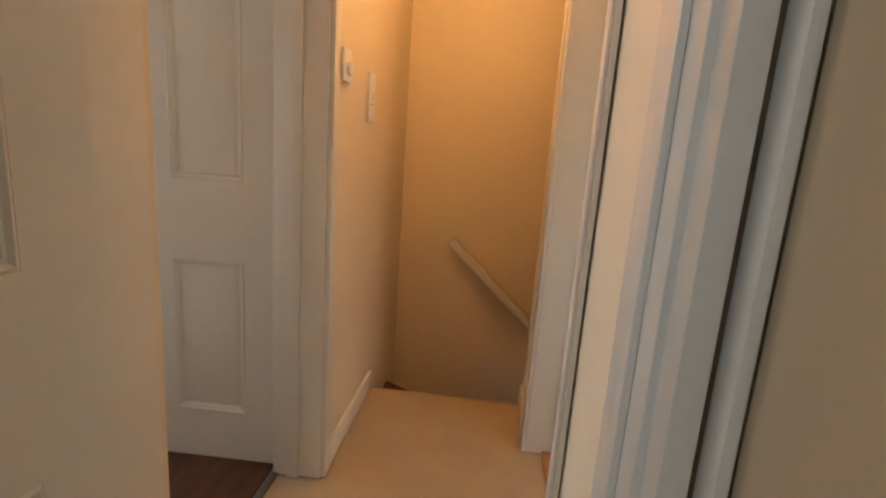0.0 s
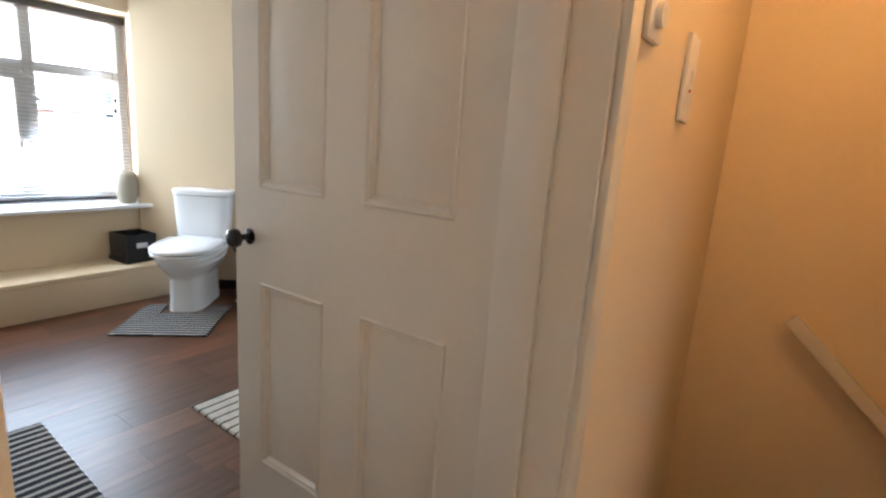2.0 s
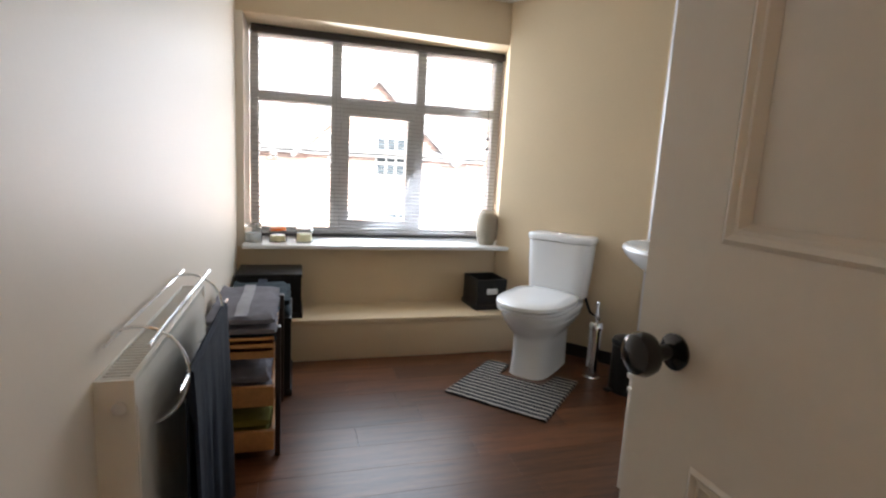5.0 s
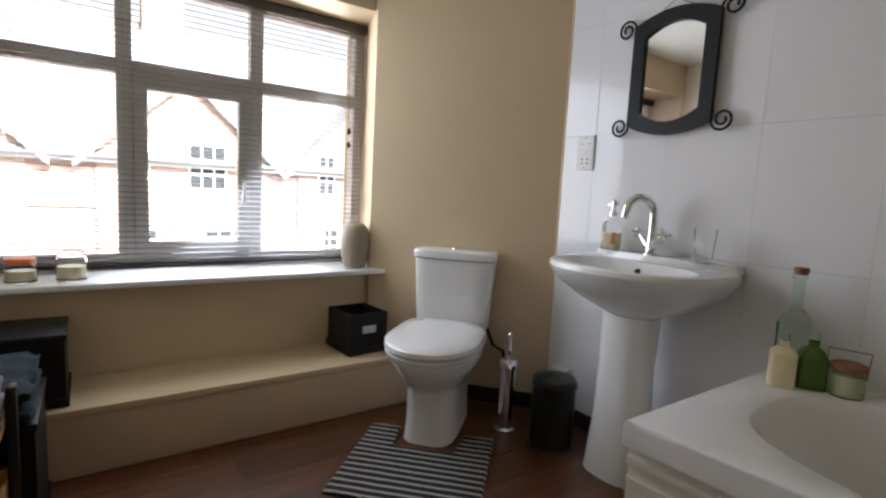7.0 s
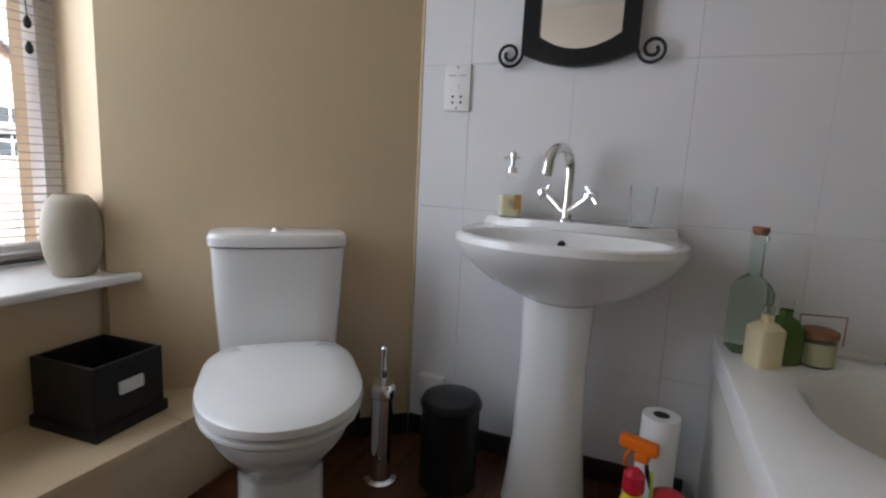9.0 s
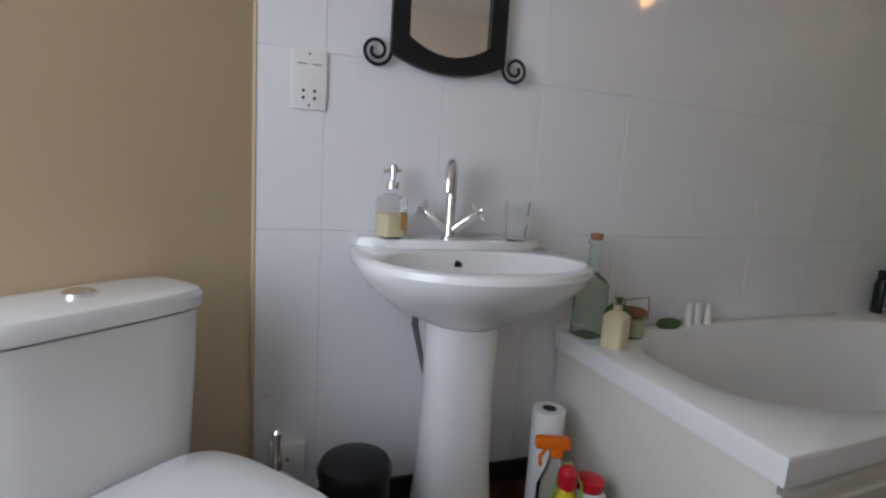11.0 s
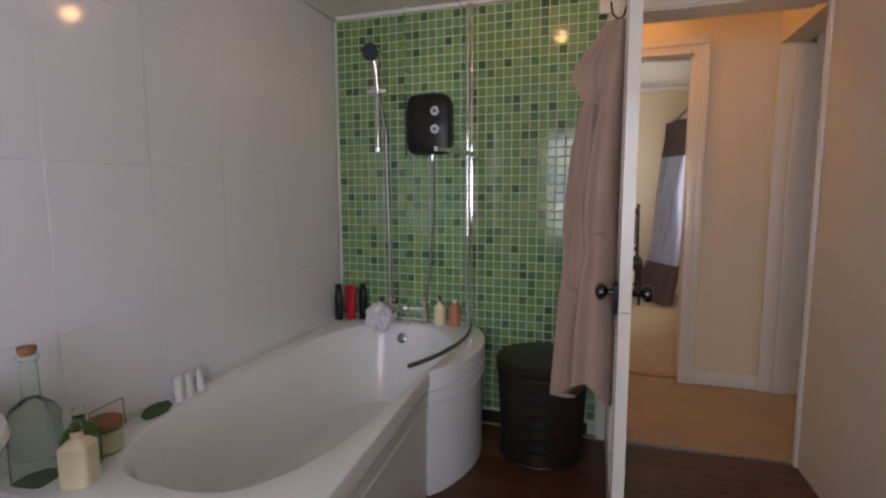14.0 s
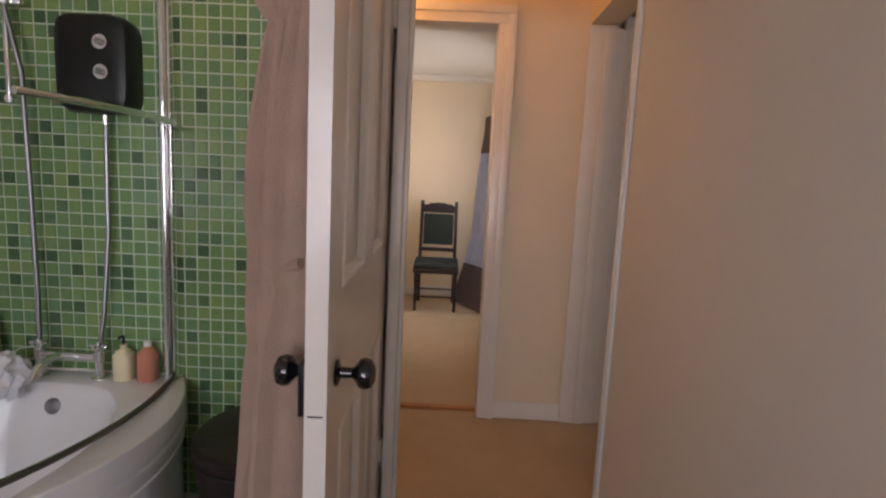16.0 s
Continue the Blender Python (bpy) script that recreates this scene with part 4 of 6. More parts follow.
    part("waste", lathe([(0.035, 0.146), (0.035, 0.150), (0.02, 0.151)], 20, -0.15, 3.24), M["chrome"], b)
    part("sealant", box(prism([(-1.528, TW + 0.004), (MW - 0.012, TE - 0.012), (MW - 0.012, TE + 0.004), (-1.528, TW + 0.018)], BATH_Z, BATH_Z + 0.008), MW - 0.010, MW - 0.001, 2.88, TE - 0.012, BATH_Z, BATH_Z + 0.008, 0.002), M["plastic"], b)


build_bath()


def screen_line(n=14):
    pts = []
    for i in range(n + 1):
        u = i / n
        pts.append((0.205 - 0.71 * u, 2.900 + 0.053 * u - 0.075 * math.sin(math.pi * u) ** 0.8))
    return pts


def build_shower_screen():
    s = thing("shower_screen", "curved clear glass shower screen with chrome posts on the bath rim", "shower screen")
    line = screen_line()
    rings = []
    for x, y in line:
        rings.append([V(x, y - 0.003, 0.540), V(x, y + 0.003, 0.540), V(x, y + 0.003, 1.98), V(x, y - 0.003, 1.98)])
    g = part("glass_sheet", loft(rings), M["screen"], s)
    g.visible_shadow = False
    part("seal", tube([(x, y, 0.530) for x, y in line], 0.009, 8), M["seal"], s, "dark rubber seal")
    part("wall_post", Box(0.185, MW - 0.002, 2.880, 2.915, 0.52, 2.10, 0.005), M["chrome"], s, "chrome wall post")
    part("hinge_post", tube([(0.180, 2.902, 0.53), (0.180, 2.902, 2.04)], 0.012, 14), M["chrome"], s, "round chrome hinge post")
    bar = [(x, y - 0.035, 1.365) for x, y in line[:-2]]
    bar[0] = (0.22, bar[0][1], 1.355)
    part("towel_bar", tube(bar, 0.009, 12), M["chrome"], s, "chrome towel bar")
    for k in (2, 10):
        x, y = line[k]
        part("bar_mount", tube([(x, y - 0.035, 1.365), (x, y, 1.365)], 0.008, 10), M["chrome"], s)


build_shower_screen()


def build_bath_tap():
    t = thing("bath_mixer_tap", "chrome bridge mixer tap at the round end of the bath", "tap")
    x = 0.168
    for y in (3.325, 3.125):
        part("pillar", lathe([(0.026, BATH_Z), (0.026, BATH_Z + 0.006), (0.014, BATH_Z + 0.01), (0.014, BATH_Z + 0.06), (0.018, BATH_Z + 0.065), (0.018, BATH_Z + 0.095), (0.012, BATH_Z + 0.10)], 18, x, y), M["chrome"], t)
        bm = lathe([(0.012, BATH_Z + 0.10), (0.012, BATH_Z + 0.125), (0.006, BATH_Z + 0.13)], 14, x, y)
        tube([(x - 0.03, y, BATH_Z + 0.115), (x + 0.03, y, BATH_Z + 0.115)], 0.006, 8, bm=bm)
        tube([(x, y - 0.03, BATH_Z + 0.115), (x, y + 0.03, BATH_Z + 0.115)], 0.006, 8, bm=bm)
        part("tap_head", bm, M["chrome"], t)
    part("bridge", tube([(x, 3.325, BATH_Z + 0.075), (x, 3.125, BATH_Z + 0.075)], 0.014, 14), M["chrome"], t)
    part("spout", tube([(x, 3.255, BATH_Z + 0.075), (x - 0.05, 3.255, BATH_Z + 0.08), (x - 0.10, 3.255, BATH_Z + 0.065), (x - 0.12, 3.255, BATH_Z + 0.035)], 0.013, 12), M["chrome"], t)


build_bath_tap()


def build_shower():
    u = thing("electric_shower", "black electric shower unit with two chrome dials on the green mosaic", "shower")
    x = MW - 0.001
    body = loft([[V(x - d, 3.102 + sy * (wy) * math.copysign(abs(math.cos(a)) ** 0.35, math.cos(a)), 1.535 + hz * math.copysign(abs(math.sin(a)) ** 0.35, math.sin(a))) for a in [2 * math.pi * k / 40 for k in range(40)] for sy in (1,)]
                 for d, wy, hz in ((0.0, 0.112, 0.145), (0.06, 0.115, 0.150), (0.085, 0.108, 0.143), (0.095, 0.085, 0.12))])
    part("casing", body, M["black_bin"], u)
    for z in (1.505, 1.592):
        part("dial", tube([(x - 0.092, 3.052, z), (x - 0.114, 3.052, z)], 0.022, 20), M["chrome"], u, "round chrome dial")
        part("dial_cap", tube([(x - 0.113, 3.052, z), (x - 0.124, 3.052, z)], 0.010, 16), M["steel"], u)
    part("outlet", tube([(x - 0.04, 3.09, 1.39), (x - 0.04, 3.09, 1.355)], 0.010, 12), M["chrome"], u)
    part("hose", tube([(x - 0.04, 3.09, 1.36), (x - 0.04, 3.095, 1.0), (x - 0.05, 3.11, 0.75), (x - 0.06, 3.12, 0.64)], 0.0075, 8), M["steel"], u, "steel shower hose")
    r = thing("shower_rail", "chrome shower riser rail with a round black hand shower", "shower rail")
    part("rail", tube([(x - 0.05, 3.385, 1.41), (x - 0.05, 3.385, 1.93)], 0.009, 14), M["chrome"], r)
    for z in (1.42, 1.92):
        part("rail_mount", tube([(x, 3.385, z), (x - 0.058, 3.385, z)], 0.013, 14), M["chrome"], r)
    part("slider", box(Box(x - 0.075, x - 0.03, 3.36, 3.41, 1.70, 1.735, 0.008), x - 0.06, x - 0.04, 3.33, 3.44, 1.705, 1.725, 0.006), M["chrome"], r)
    part("handset_handle", tube([(x - 0.07, 3.372, 1.71), (x - 0.09, 3.37, 1.80), (x - 0.11, 3.375, 1.88)], 0.011, 12), M["chrome"], r)
    head = lathe([(0.015, -0.012), (0.040, 0), (0.044, 0.008), (0.042, 0.016), (0.0, 0.018)], 24)
    head.transform(Matrix.Translation((x - 0.118, 3.385, 1.895)) @ Matrix.Rotation(radians(-115), 4, "Y"))
    part("shower_head", head, M["dark_glass"], r, "dark round shower head")
    part("hose", tube([(x - 0.07, 3.372, 1.70), (x - 0.055, 3.34, 1.50), (x - 0.05, 3.335, 1.1), (x - 0.05, 3.33, 0.8), (x - 0.06, 3.325, 0.63)], 0.0075, 8), M["steel"], r, "steel shower hose")


build_shower()


# ---- bottles ----
def bottle(name, label, x, y, z, profile, material, power=2.0, turn=0, cap=None, category="bottle", pump=False, liquid=None, cork=False):
    o = thing(name, label, category, pose(x, y, z, 0, 0, turn))
    bm = loft([ring(0, 0, zz, max(r, 0.0005), max(r, 0.0005) * (0.6 if power == 9 else 1), 20, 2.0 if power == 9 else power, math.pi / 20) for r, zz in profile])
    part("bottle_body", bm, material, o)
    top = profile[-1][1]
    r = profile[-1][0]
    if liquid:
        part("liquid", loft([ring(0, 0, zz, max(rr - 0.003, 0.001), max(rr - 0.003, 0.001), 20, power, math.pi / 20) for rr, zz in profile[:-1] if zz <= liquid[1]]), liquid[0], o)
    if cap:
        part("cap", lathe([(r * 1.05 + 0.001, top), (r * 1.08 + 0.001, top + cap[1]), (r * 0.8, top + cap[1] + 0.003)], 18), cap[0], o)
    if cork:
        part("cork", lathe([(r * 0.85, top), (r * 1.1, top + 0.008), (r * 1.1, top + 0.02)], 14), M["cork"], o, "brown cork stopper")
    if pump:
        part("pump", tube([(0, 0, top), (0, 0, top + 0.028), (-0.014, 0, top + 0.030), (-0.026, 0, top + 0.026)], 0.0045, 8), M["black"], o)
    return o


Z = BATH_Z
bottle("glass_bottle", "tall green-tinted glass bottle with a cork on the bath corner", -1.465, 3.530, Z, [(0.040, 0), (0.043, 0.004), (0.043, 0.165), (0.034, 0.185), (0.015, 0.205), (0.014, 0.295), (0.019, 0.30), (0.018, 0.31)], M["green_glass"], 6, 10, cork=True, liquid=(M["green_liquid"], 0.14))
bottle("lotion_bottle", "square cream lotion bottle with a clear stopper on the bath corner", -1.445, 3.420, Z, [(0.030, 0), (0.033, 0.003), (0.033, 0.095), (0.020, 0.108), (0.011, 0.112), (0.011, 0.13)], M["cream_liquid"], 6, 25, cap=(M["glass"], 0.018))
bottle("glass_bottle", "squat green bath oil bottle with a stopper on the bath corner", -1.395, 3.480, Z, [(0.034, 0), (0.037, 0.003), (0.037, 0.085), (0.024, 0.11), (0.012, 0.118), (0.012, 0.135)], M["green_liquid"], 5, 30, cap=(M["glass"], 0.02))
jar = thing("glass_jar", "clip-top glass jar of layered bath salts on the bath corner", "jar", pose(-1.315, 3.500, Z))
part("jar_body", lathe([(0.038, 0), (0.040, 0.004), (0.040, 0.06), (0.036, 0.07)], 20), M["green_glass"], jar)
part("salts", lathe([(0.036, 0.004), (0.037, 0.035), (0.037, 0.06)], 20), M["cream_liquid"], jar, "cream and green bath salts")
part("lid", lathe([(0.036, 0.07), (0.042, 0.074), (0.042, 0.088), (0.034, 0.092)], 20), M["cork"], jar, "brown jar lid")
part("wire_clip", tube([(-0.044, -0.02, 0.06), (-0.048, -0.01, 0.125), (0.048, -0.01, 0.130), (0.044, -0.02, 0.06)], 0.0022, 6), M["cork"], jar, "rust-brown wire clip")
sb = thing("soap_bar", "dark green soap shape lying on the bath rim", "soap", pose(-1.10, 3.560, Z))
part("soap", loft([ring(0, 0, z, rx, ry, 16) for z, rx, ry in ((0, 0.045, 0.02), (0.012, 0.055, 0.026), (0.026, 0.045, 0.02), (0.032, 0.02, 0.01))]), M["leaf"], sb)
for k, (x, y, tilt) in enumerate(((-1.00, 3.572, 0), (-0.955, 3.575, 0), (-0.905, 3.575, 0))):
    o = thing("toiletry_tube", "small white toiletry tube standing on the bath rim", "tube", pose(x, y, Z, 0, 0, 10 * k), group="tubes on the bath rim")
    part("tube_body", loft([ring(0, 0, z, rx, ry, 16) for z, rx, ry in ((0, 0.013, 0.013), (0.012, 0.014, 0.014), (0.065, 0.016, 0.009), (0.082, 0.017, 0.002))]), M["plastic"], o)
bottle("shampoo_bottle", "dark shampoo bottle at the tiled corner of the bath", 0.110, 3.605, Z, [(0.026, 0), (0.030, 0.005), (0.030, 0.13), (0.022, 0.15), (0.014, 0.158)], M["dark_bottle"], 9, 60, cap=(M["black"], 0.03))
rt = thing("shower_gel_tube", "red shower gel tube standing at the bath corner", "tube", pose(0.135, 3.545, Z, 0, 0, 75))
part("tube_body", loft([ring(0, 0, z, rx, ry, 20) for z, rx, ry in ((0.03, 0.022, 0.018), (0.04, 0.028, 0.022), (0.16, 0.034, 0.010), (0.185, 0.036, 0.003))]), M["red"], rt)
part("cap", lathe([(0.020, 0), (0.022, 0.004), (0.022, 0.03)], 18), M["red"], rt)
part("printed_panel", Box(-0.012, 0.012, -0.0245, -0.0225, 0.07, 0.11), M["plastic"], rt, "pale printed panel")
bottle("shampoo_bottle", "slim black bottle beside the red tube on the bath", 0.160, 3.485, Z, [(0.024, 0), (0.027, 0.005), (0.027, 0.145), (0.018, 0.165), (0.012, 0.172)], M["dark_bottle"], 9, 70, cap=(M["black"], 0.02))
bottle("pump_bottle", "cream pump bottle by the bath tap", 0.180, 3.050, Z, [(0.028, 0), (0.030, 0.004), (0.030, 0.085), (0.018, 0.10), (0.010, 0.105), (0.010, 0.12)], M["cream_liquid"], 3, 0, pump=True)
bottle("pump_bottle", "pink-amber bottle by the shower screen", 0.180, 2.970, Z, [(0.028, 0), (0.030, 0.004), (0.030, 0.09), (0.016, 0.11), (0.010, 0.118)], M["pink_bottle"], 3, 0, cap=(M["plastic"], 0.015))
pf = thing("bath_puff", "white net bath puff hanging at the bath tap", "bath puff", pose(0.045, 3.335, 0.560))
bm = bmesh.new()
bmesh.ops.create_icosphere(bm, subdivisions=4, radius=0.062)
for v in bm.verts:
    v.co *= 1 + 0.35 * noise.noise(v.co * 45) + 0.12 * noise.noise(v.co * 120)
    v.co.z *= 1.15
part("net", bm, M["puff"], pf)
part("loop_cord", tube([(0.0, 0, 0.05), (0.05, -0.005, 0.075), (0.11, -0.01, 0.062)], 0.002, 6), M["puff"], pf)


# ---- by the toilet ----
def build_brush():
    b = thing("toilet_brush", "chrome toilet brush holder on the floor by the diagonal wall", "toilet brush", pose(-2.42, 3.290, 0))
    part("holder", lathe([(0.048, 0), (0.048, 0.004), (0.034, 0.01), (0.034, 0.27), (0.038, 0.275), (0.038, 0.30), (0.030, 0.312)], 24), M["chrome"], b)
    part("handle", lathe([(0.008, 0.312), (0.008, 0.33), (0.013, 0.345), (0.010, 0.36), (0.007, 0.39), (0.010, 0.42), (0.004, 0.428)], 16), M["chrome"], b)


build_brush()


def build_bin():
    b = thing("pedal_bin", "small round black pedal bin on the floor beside the pedestal", "bin", pose(-2.230, 3.375, 0))
    part("bin_body", lathe([(0.088, 0), (0.090, 0.005), (0.088, 0.012), (0.088, 0.245), (0.092, 0.25)], 32), M["black_bin"], b)
    part("lid", lathe([(0.093, 0.251), (0.094, 0.262), (0.085, 0.278), (0.04, 0.290), (0.0, 0.292)], 32), M["black_bin"], b)
    part("pedal", Box(-0.02, 0.02, -0.125, -0.085, 0.008, 0.014, 0.003), M["black"], b)


build_bin()


def build_caddy():
    c = thing("wire_caddy", "lime green wire basket of cleaning bottles beside the bath", "basket", pose(-1.665, 3.270, 0))
    bm = bmesh.new()
    for z, s in ((0.005, 0.9), (0.05, 0.95), (0.10, 1.0)):
        tube([(-0.10 * s, -0.075 * s, z), (0.10 * s, -0.075 * s, z), (0.10 * s, 0.075 * s, z), (-0.10 * s, 0.075 * s, z)], 0.003, 6, closed=True, bm=bm)
    part("rim_wires", bm, M["lime"], c)
    bm = bmesh.new()
    for k in range(9):
        x = -0.09 + 0.18 * k / 8
        tube([(x, -0.075, 0.10), (x * 0.9, -0.068, 0.004), (x * 0.9, 0.068, 0.004), (x, 0.075, 0.10)], 0.0018, 5, bm=bm)
    part("basket_wires", bm, M["lime"], c)
    part("handle", tube([(0, -0.075, 0.10), (0, -0.05, 0.22), (0, 0, 0.25), (0, 0.05, 0.22), (0, 0.075, 0.10)], 0.004, 8), M["lime"], c)
    y = thing("cleaner_bottle", "yellow cleaner bottle with a red cap in the wire basket", "cleaning bottle", pose(-1.705, 3.225, 0.008, 0, 0, 20) @ Matrix.Scale(1.3, 4))
    part("bottle_body", loft([ring(0, 0, z, rx, ry, 20) for z, rx, ry in ((0, 0.035, 0.022), (0.09, 0.036, 0.024), (0.13, 0.030, 0.018), (0.16, 0.014, 0.013))]), M["yellow"], y)
    part("cap", lathe([(0.016, 0.16), (0.020, 0.165), (0.019, 0.195), (0.010, 0.205)], 16), M["red"], y, "red cap")
    w = thing("cleaner_bottle", "white cleaner bottle with a red lid in the wire basket", "cleaning bottle", pose(-1.625, 3.235, 0.008, 0, 0, 0) @ Matrix.Scale(1.3, 4))
    part("bottle_body", lathe([(0.032, 0), (0.034, 0.004), (0.034, 0.13), (0.028, 0.145)], 20), M["plastic"], w)
    part("cap", lathe([(0.028, 0.146), (0.029, 0.165), (0.020, 0.170)], 18), M["red"], w, "red lid")
    s = thing("spray_bottle", "spray bottle with an orange trigger in the wire basket", "spray bottle", pose(-1.690, 3.310, 0.008, 0, 0, -20) @ Matrix.Scale(1.3, 4))
    part("bottle_body", loft([ring(0, 0, z, rx, ry, 20) for z, rx, ry in ((0, 0.034, 0.024), (0.12, 0.034, 0.024), (0.16, 0.018, 0.016), (0.19, 0.012, 0.012))]), M["glass"], s)
    part("trigger", box(Box(-0.045, 0.03, -0.011, 0.011, 0.205, 0.232, 0.008), -0.012, 0.014, -0.012, 0.012, 0.188, 0.207, 0.004), M["orange"], s, "orange spray head")
    part("lever", tube([(-0.02, 0, 0.205), (-0.032, 0, 0.185), (-0.03, 0, 0.165)], 0.004, 6), M["orange"], s)
    k = thing("paper_roll", "white paper roll standing on the floor by the bath", "paper roll", pose(-1.650, 3.420, 0))
    part("paper", lathe([(0.048, 0), (0.048, 0.335), (0.020, 0.335)], 28), M["plastic"], k)
    part("core", lathe([(0.021, 0.3353), (0.018, 0.3353), (0.018, 0.32), (0.0, 0.32)], 20), M["black"], k, "dark hollow core")


build_caddy()


# ---- on the sill and ledge ----
v = thing("stone_vase", "beige barrel-shaped stoneware vase on the window sill", "vase", pose(-3.215, 2.925, 0.61))
part("vase_body", lathe([(0.044, 0), (0.050, 0.003), (0.066, 0.05), (0.073, 0.10), (0.071, 0.15), (0.060, 0.20), (0.042, 0.222), (0.034, 0.225), (0.030, 0.222), (0.034, 0.20), (0.0, 0.19)], 32), M["stone"], v)
for name, label, y, x, liq, lidm in (("candle_jar", "clear glass candle jar with a glass lid on the sill", 1.475, -3.22, M["puff"], M["glass"]), ("candle_jar", "small candle jar with an orange lid on the sill", 1.612, -3.22, M["cream_liquid"], M["orange"]), ("candle_jar", "cream candle in a clear lidded jar on the sill", 1.762, -3.22, M["cream_liquid"], M["glass"])):
    j = thing(name, label, "jar", pose(x, y, 0.61))
    tall = 0.075 if lidm is M["orange"] else 0.095
    part("jar_body", lathe([(0.046, 0), (0.050, 0.004), (0.050, tall - 0.02), (0.044, tall - 0.008), (0.040, tall - 0.008), (0.046, tall - 0.022), (0.046, 0.006), (0, 0.006)], 24), M["glass"], j)
    part("candle", lathe([(0.044, 0.008), (0.044, tall * 0.55), (0.0, tall * 0.55)], 24), liq, j)
    part("lid", lathe([(0.045, tall - 0.006), (0.048, tall - 0.002), (0.047, tall + 0.010), (0.030, tall + 0.014)], 24), lidm, j)


def storage_box(label, m, w, d, h, lidded=True):
    b = thing("storage_box", label, "storage box", m)
    t = 0.010

    def rect(a, b2, z):
        return [V(-a / 2, -b2 / 2, z), V(a / 2, -b2 / 2, z), V(a / 2, b2 / 2, z), V(-a / 2, b2 / 2, z)]
    part("box_body", loft([rect(w, d, 0), rect(w, d, h - 0.002), rect(w - 0.004, d - 0.004, h), rect(w - 2 * t, d - 2 * t, h), rect(w - 2 * t, d - 2 * t, t)]), M["leather"], b, smooth=False)
    part("base_trim", Box(-w / 2 - 0.008, w / 2 + 0.008, -d / 2 - 0.008, d / 2 + 0.008, 0.0, 0.03, 0.002), M["leather"], b)
    if lidded:
        part("lid", Box(-w / 2 - 0.005, w / 2 + 0.005, -d / 2 - 0.005, d / 2 + 0.005, h, h + 0.022, 0.005), M["leather"], b)
    part("label_holder", Box(w / 2 + 0.0005, w / 2 + 0.005, -0.036, 0.036, h * 0.52, h * 0.70, 0.006), M["label"], b, "pale metal label holder")
    return b


storage_box("small open black leather-look box on the ledge beside the toilet", pose(-3.065, 2.880, 0.237, 0, 0, 4), 0.22, 0.20, 0.19, False)
storage_box("large black leather-look box on the ledge by the radiator wall", pose(-3.03, 1.58, 0.237, 0, 0, 0), 0.26, 0.33, 0.225)


# ---- towels, trolley and radiator ----
def folded_towel(name, label, x0, x1, y0, y1, z, h, material, band=None, seed=1):
    """A soft folded stack with a sagging top and rolled fold at the front."""
    o = thing(name, label, "towel")
    nx, layers = 14, 2
    for layer in range(layers):
        zz, hh = z + h * layer / layers, h / layers
        rings = []
        for i in range(nx + 1):
            u = i / nx
            x = x0 + (x1 - x0) * u
            wav = 0.016 * noise.noise(V(u * 5, seed + layer, 0))
            end = min(1, 6 * u + 0.45, 6 * (1 - u) + 0.45)
            r = []
            for k in range(16):
                a = 2 * math.pi * k / 16
                c, s = math.cos(a), math.sin(a)
                yy = (y0 + y1) / 2 + (y1 - y0) / 2 * math.copysign(abs(c) ** 0.3, c)
                zc = zz + hh / 2 + hh / 2 * math.copysign(abs(s) ** 0.5, s) * end * 0.98
                zc += 0.022 * noise.noise(V(u * 5, c * 2, seed)) * (1 if s > 0 else 0) * layer
                r.append(V(x, yy + wav, zc))
            rings.append(r)
        part("fold", loft(rings), material, o)
    if band:
        ym = (y0 + y1) / 2
        bm = loft([[V(x0 + (x1 - x0) * i / 10, ym + d, z + h + 0.003 + 0.022 * noise.noise(V(i / 10 * 5, 0, seed))) for i in range(11)] for d in (-0.022, 0.022)], False, False, closed=False)
        part("woven_band", bm, band, o, "paler woven band")
    return o


def build_trolley():
    t = thing("towel_trolley", "orange pine three-tier towel trolley with dark ends by the radiator", "trolley")
    x0, x1, y0, y1 = -2.42, -1.90, 1.425, 1.645
    for z in (0.405, 0.225, 0.055):
        tray = part("tray", Box(x0 + 0.02, x1 - 0.02, y0 + 0.01, y1 - 0.01, z, z + 0.012, 0.002), M["wood"], t)
        part("tray_rim", box(box(box(Box(x1 - 0.02, x1, y0, y1, z - 0.005, z + 0.07, 0.004), x0, x0 + 0.02, y0, y1, z - 0.005, z + 0.07, 0.004), x0 + 0.02, x1 - 0.02, y1 - 0.012, y1, z - 0.005, z + 0.045, 0.003), x0 + 0.02, x1 - 0.02, y0, y0 + 0.012, z - 0.005, z + 0.045, 0.003), M["wood"], tray)
    for x in (x0 + 0.012, x1 - 0.06):
        for y in (y0 + 0.002, y1 + 0.012):
            part("leg", Box(x - 0.02, x + 0.02, y - 0.010, y + 0.010, 0, 0.50, 0.005), M["dark_wood"], t, "dark stained leg")


build_trolley()
folded_towel("folded_towel", "folded grey towel with a pale band on the top tray", -2.36, -1.905, 1.42, 1.650, 0.478, 0.075, M["grey"], M["band_grey"], 3)
folded_towel("folded_towel", "folded dark grey towel under the grey one", -2.37, -1.90, 1.425, 1.645, 0.420, 0.055, M["teal"], None, 4)
folded_towel("folded_towel", "folded grey towel on the middle tray", -2.38, -1.93, 1.44, 1.630, 0.240, 0.095, M["grey"], None, 5)
folded_towel("folded_towel", "folded olive towel on the bottom tray", -2.38, -1.93, 1.44, 1.630, 0.069, 0.10, M["olive"], None, 6)
storage_box("black box under the teal towels by the window wall", pose(-2.63, 1.56, 0, 0, 0, 0), 0.36, 0.27, 0.355)
folded_towel("folded_towel", "thick folded dark teal towel on the black box", -2.80, -2.43, 1.42, 1.69, 0.378, 0.10, M["teal"], M["navy"], 7)


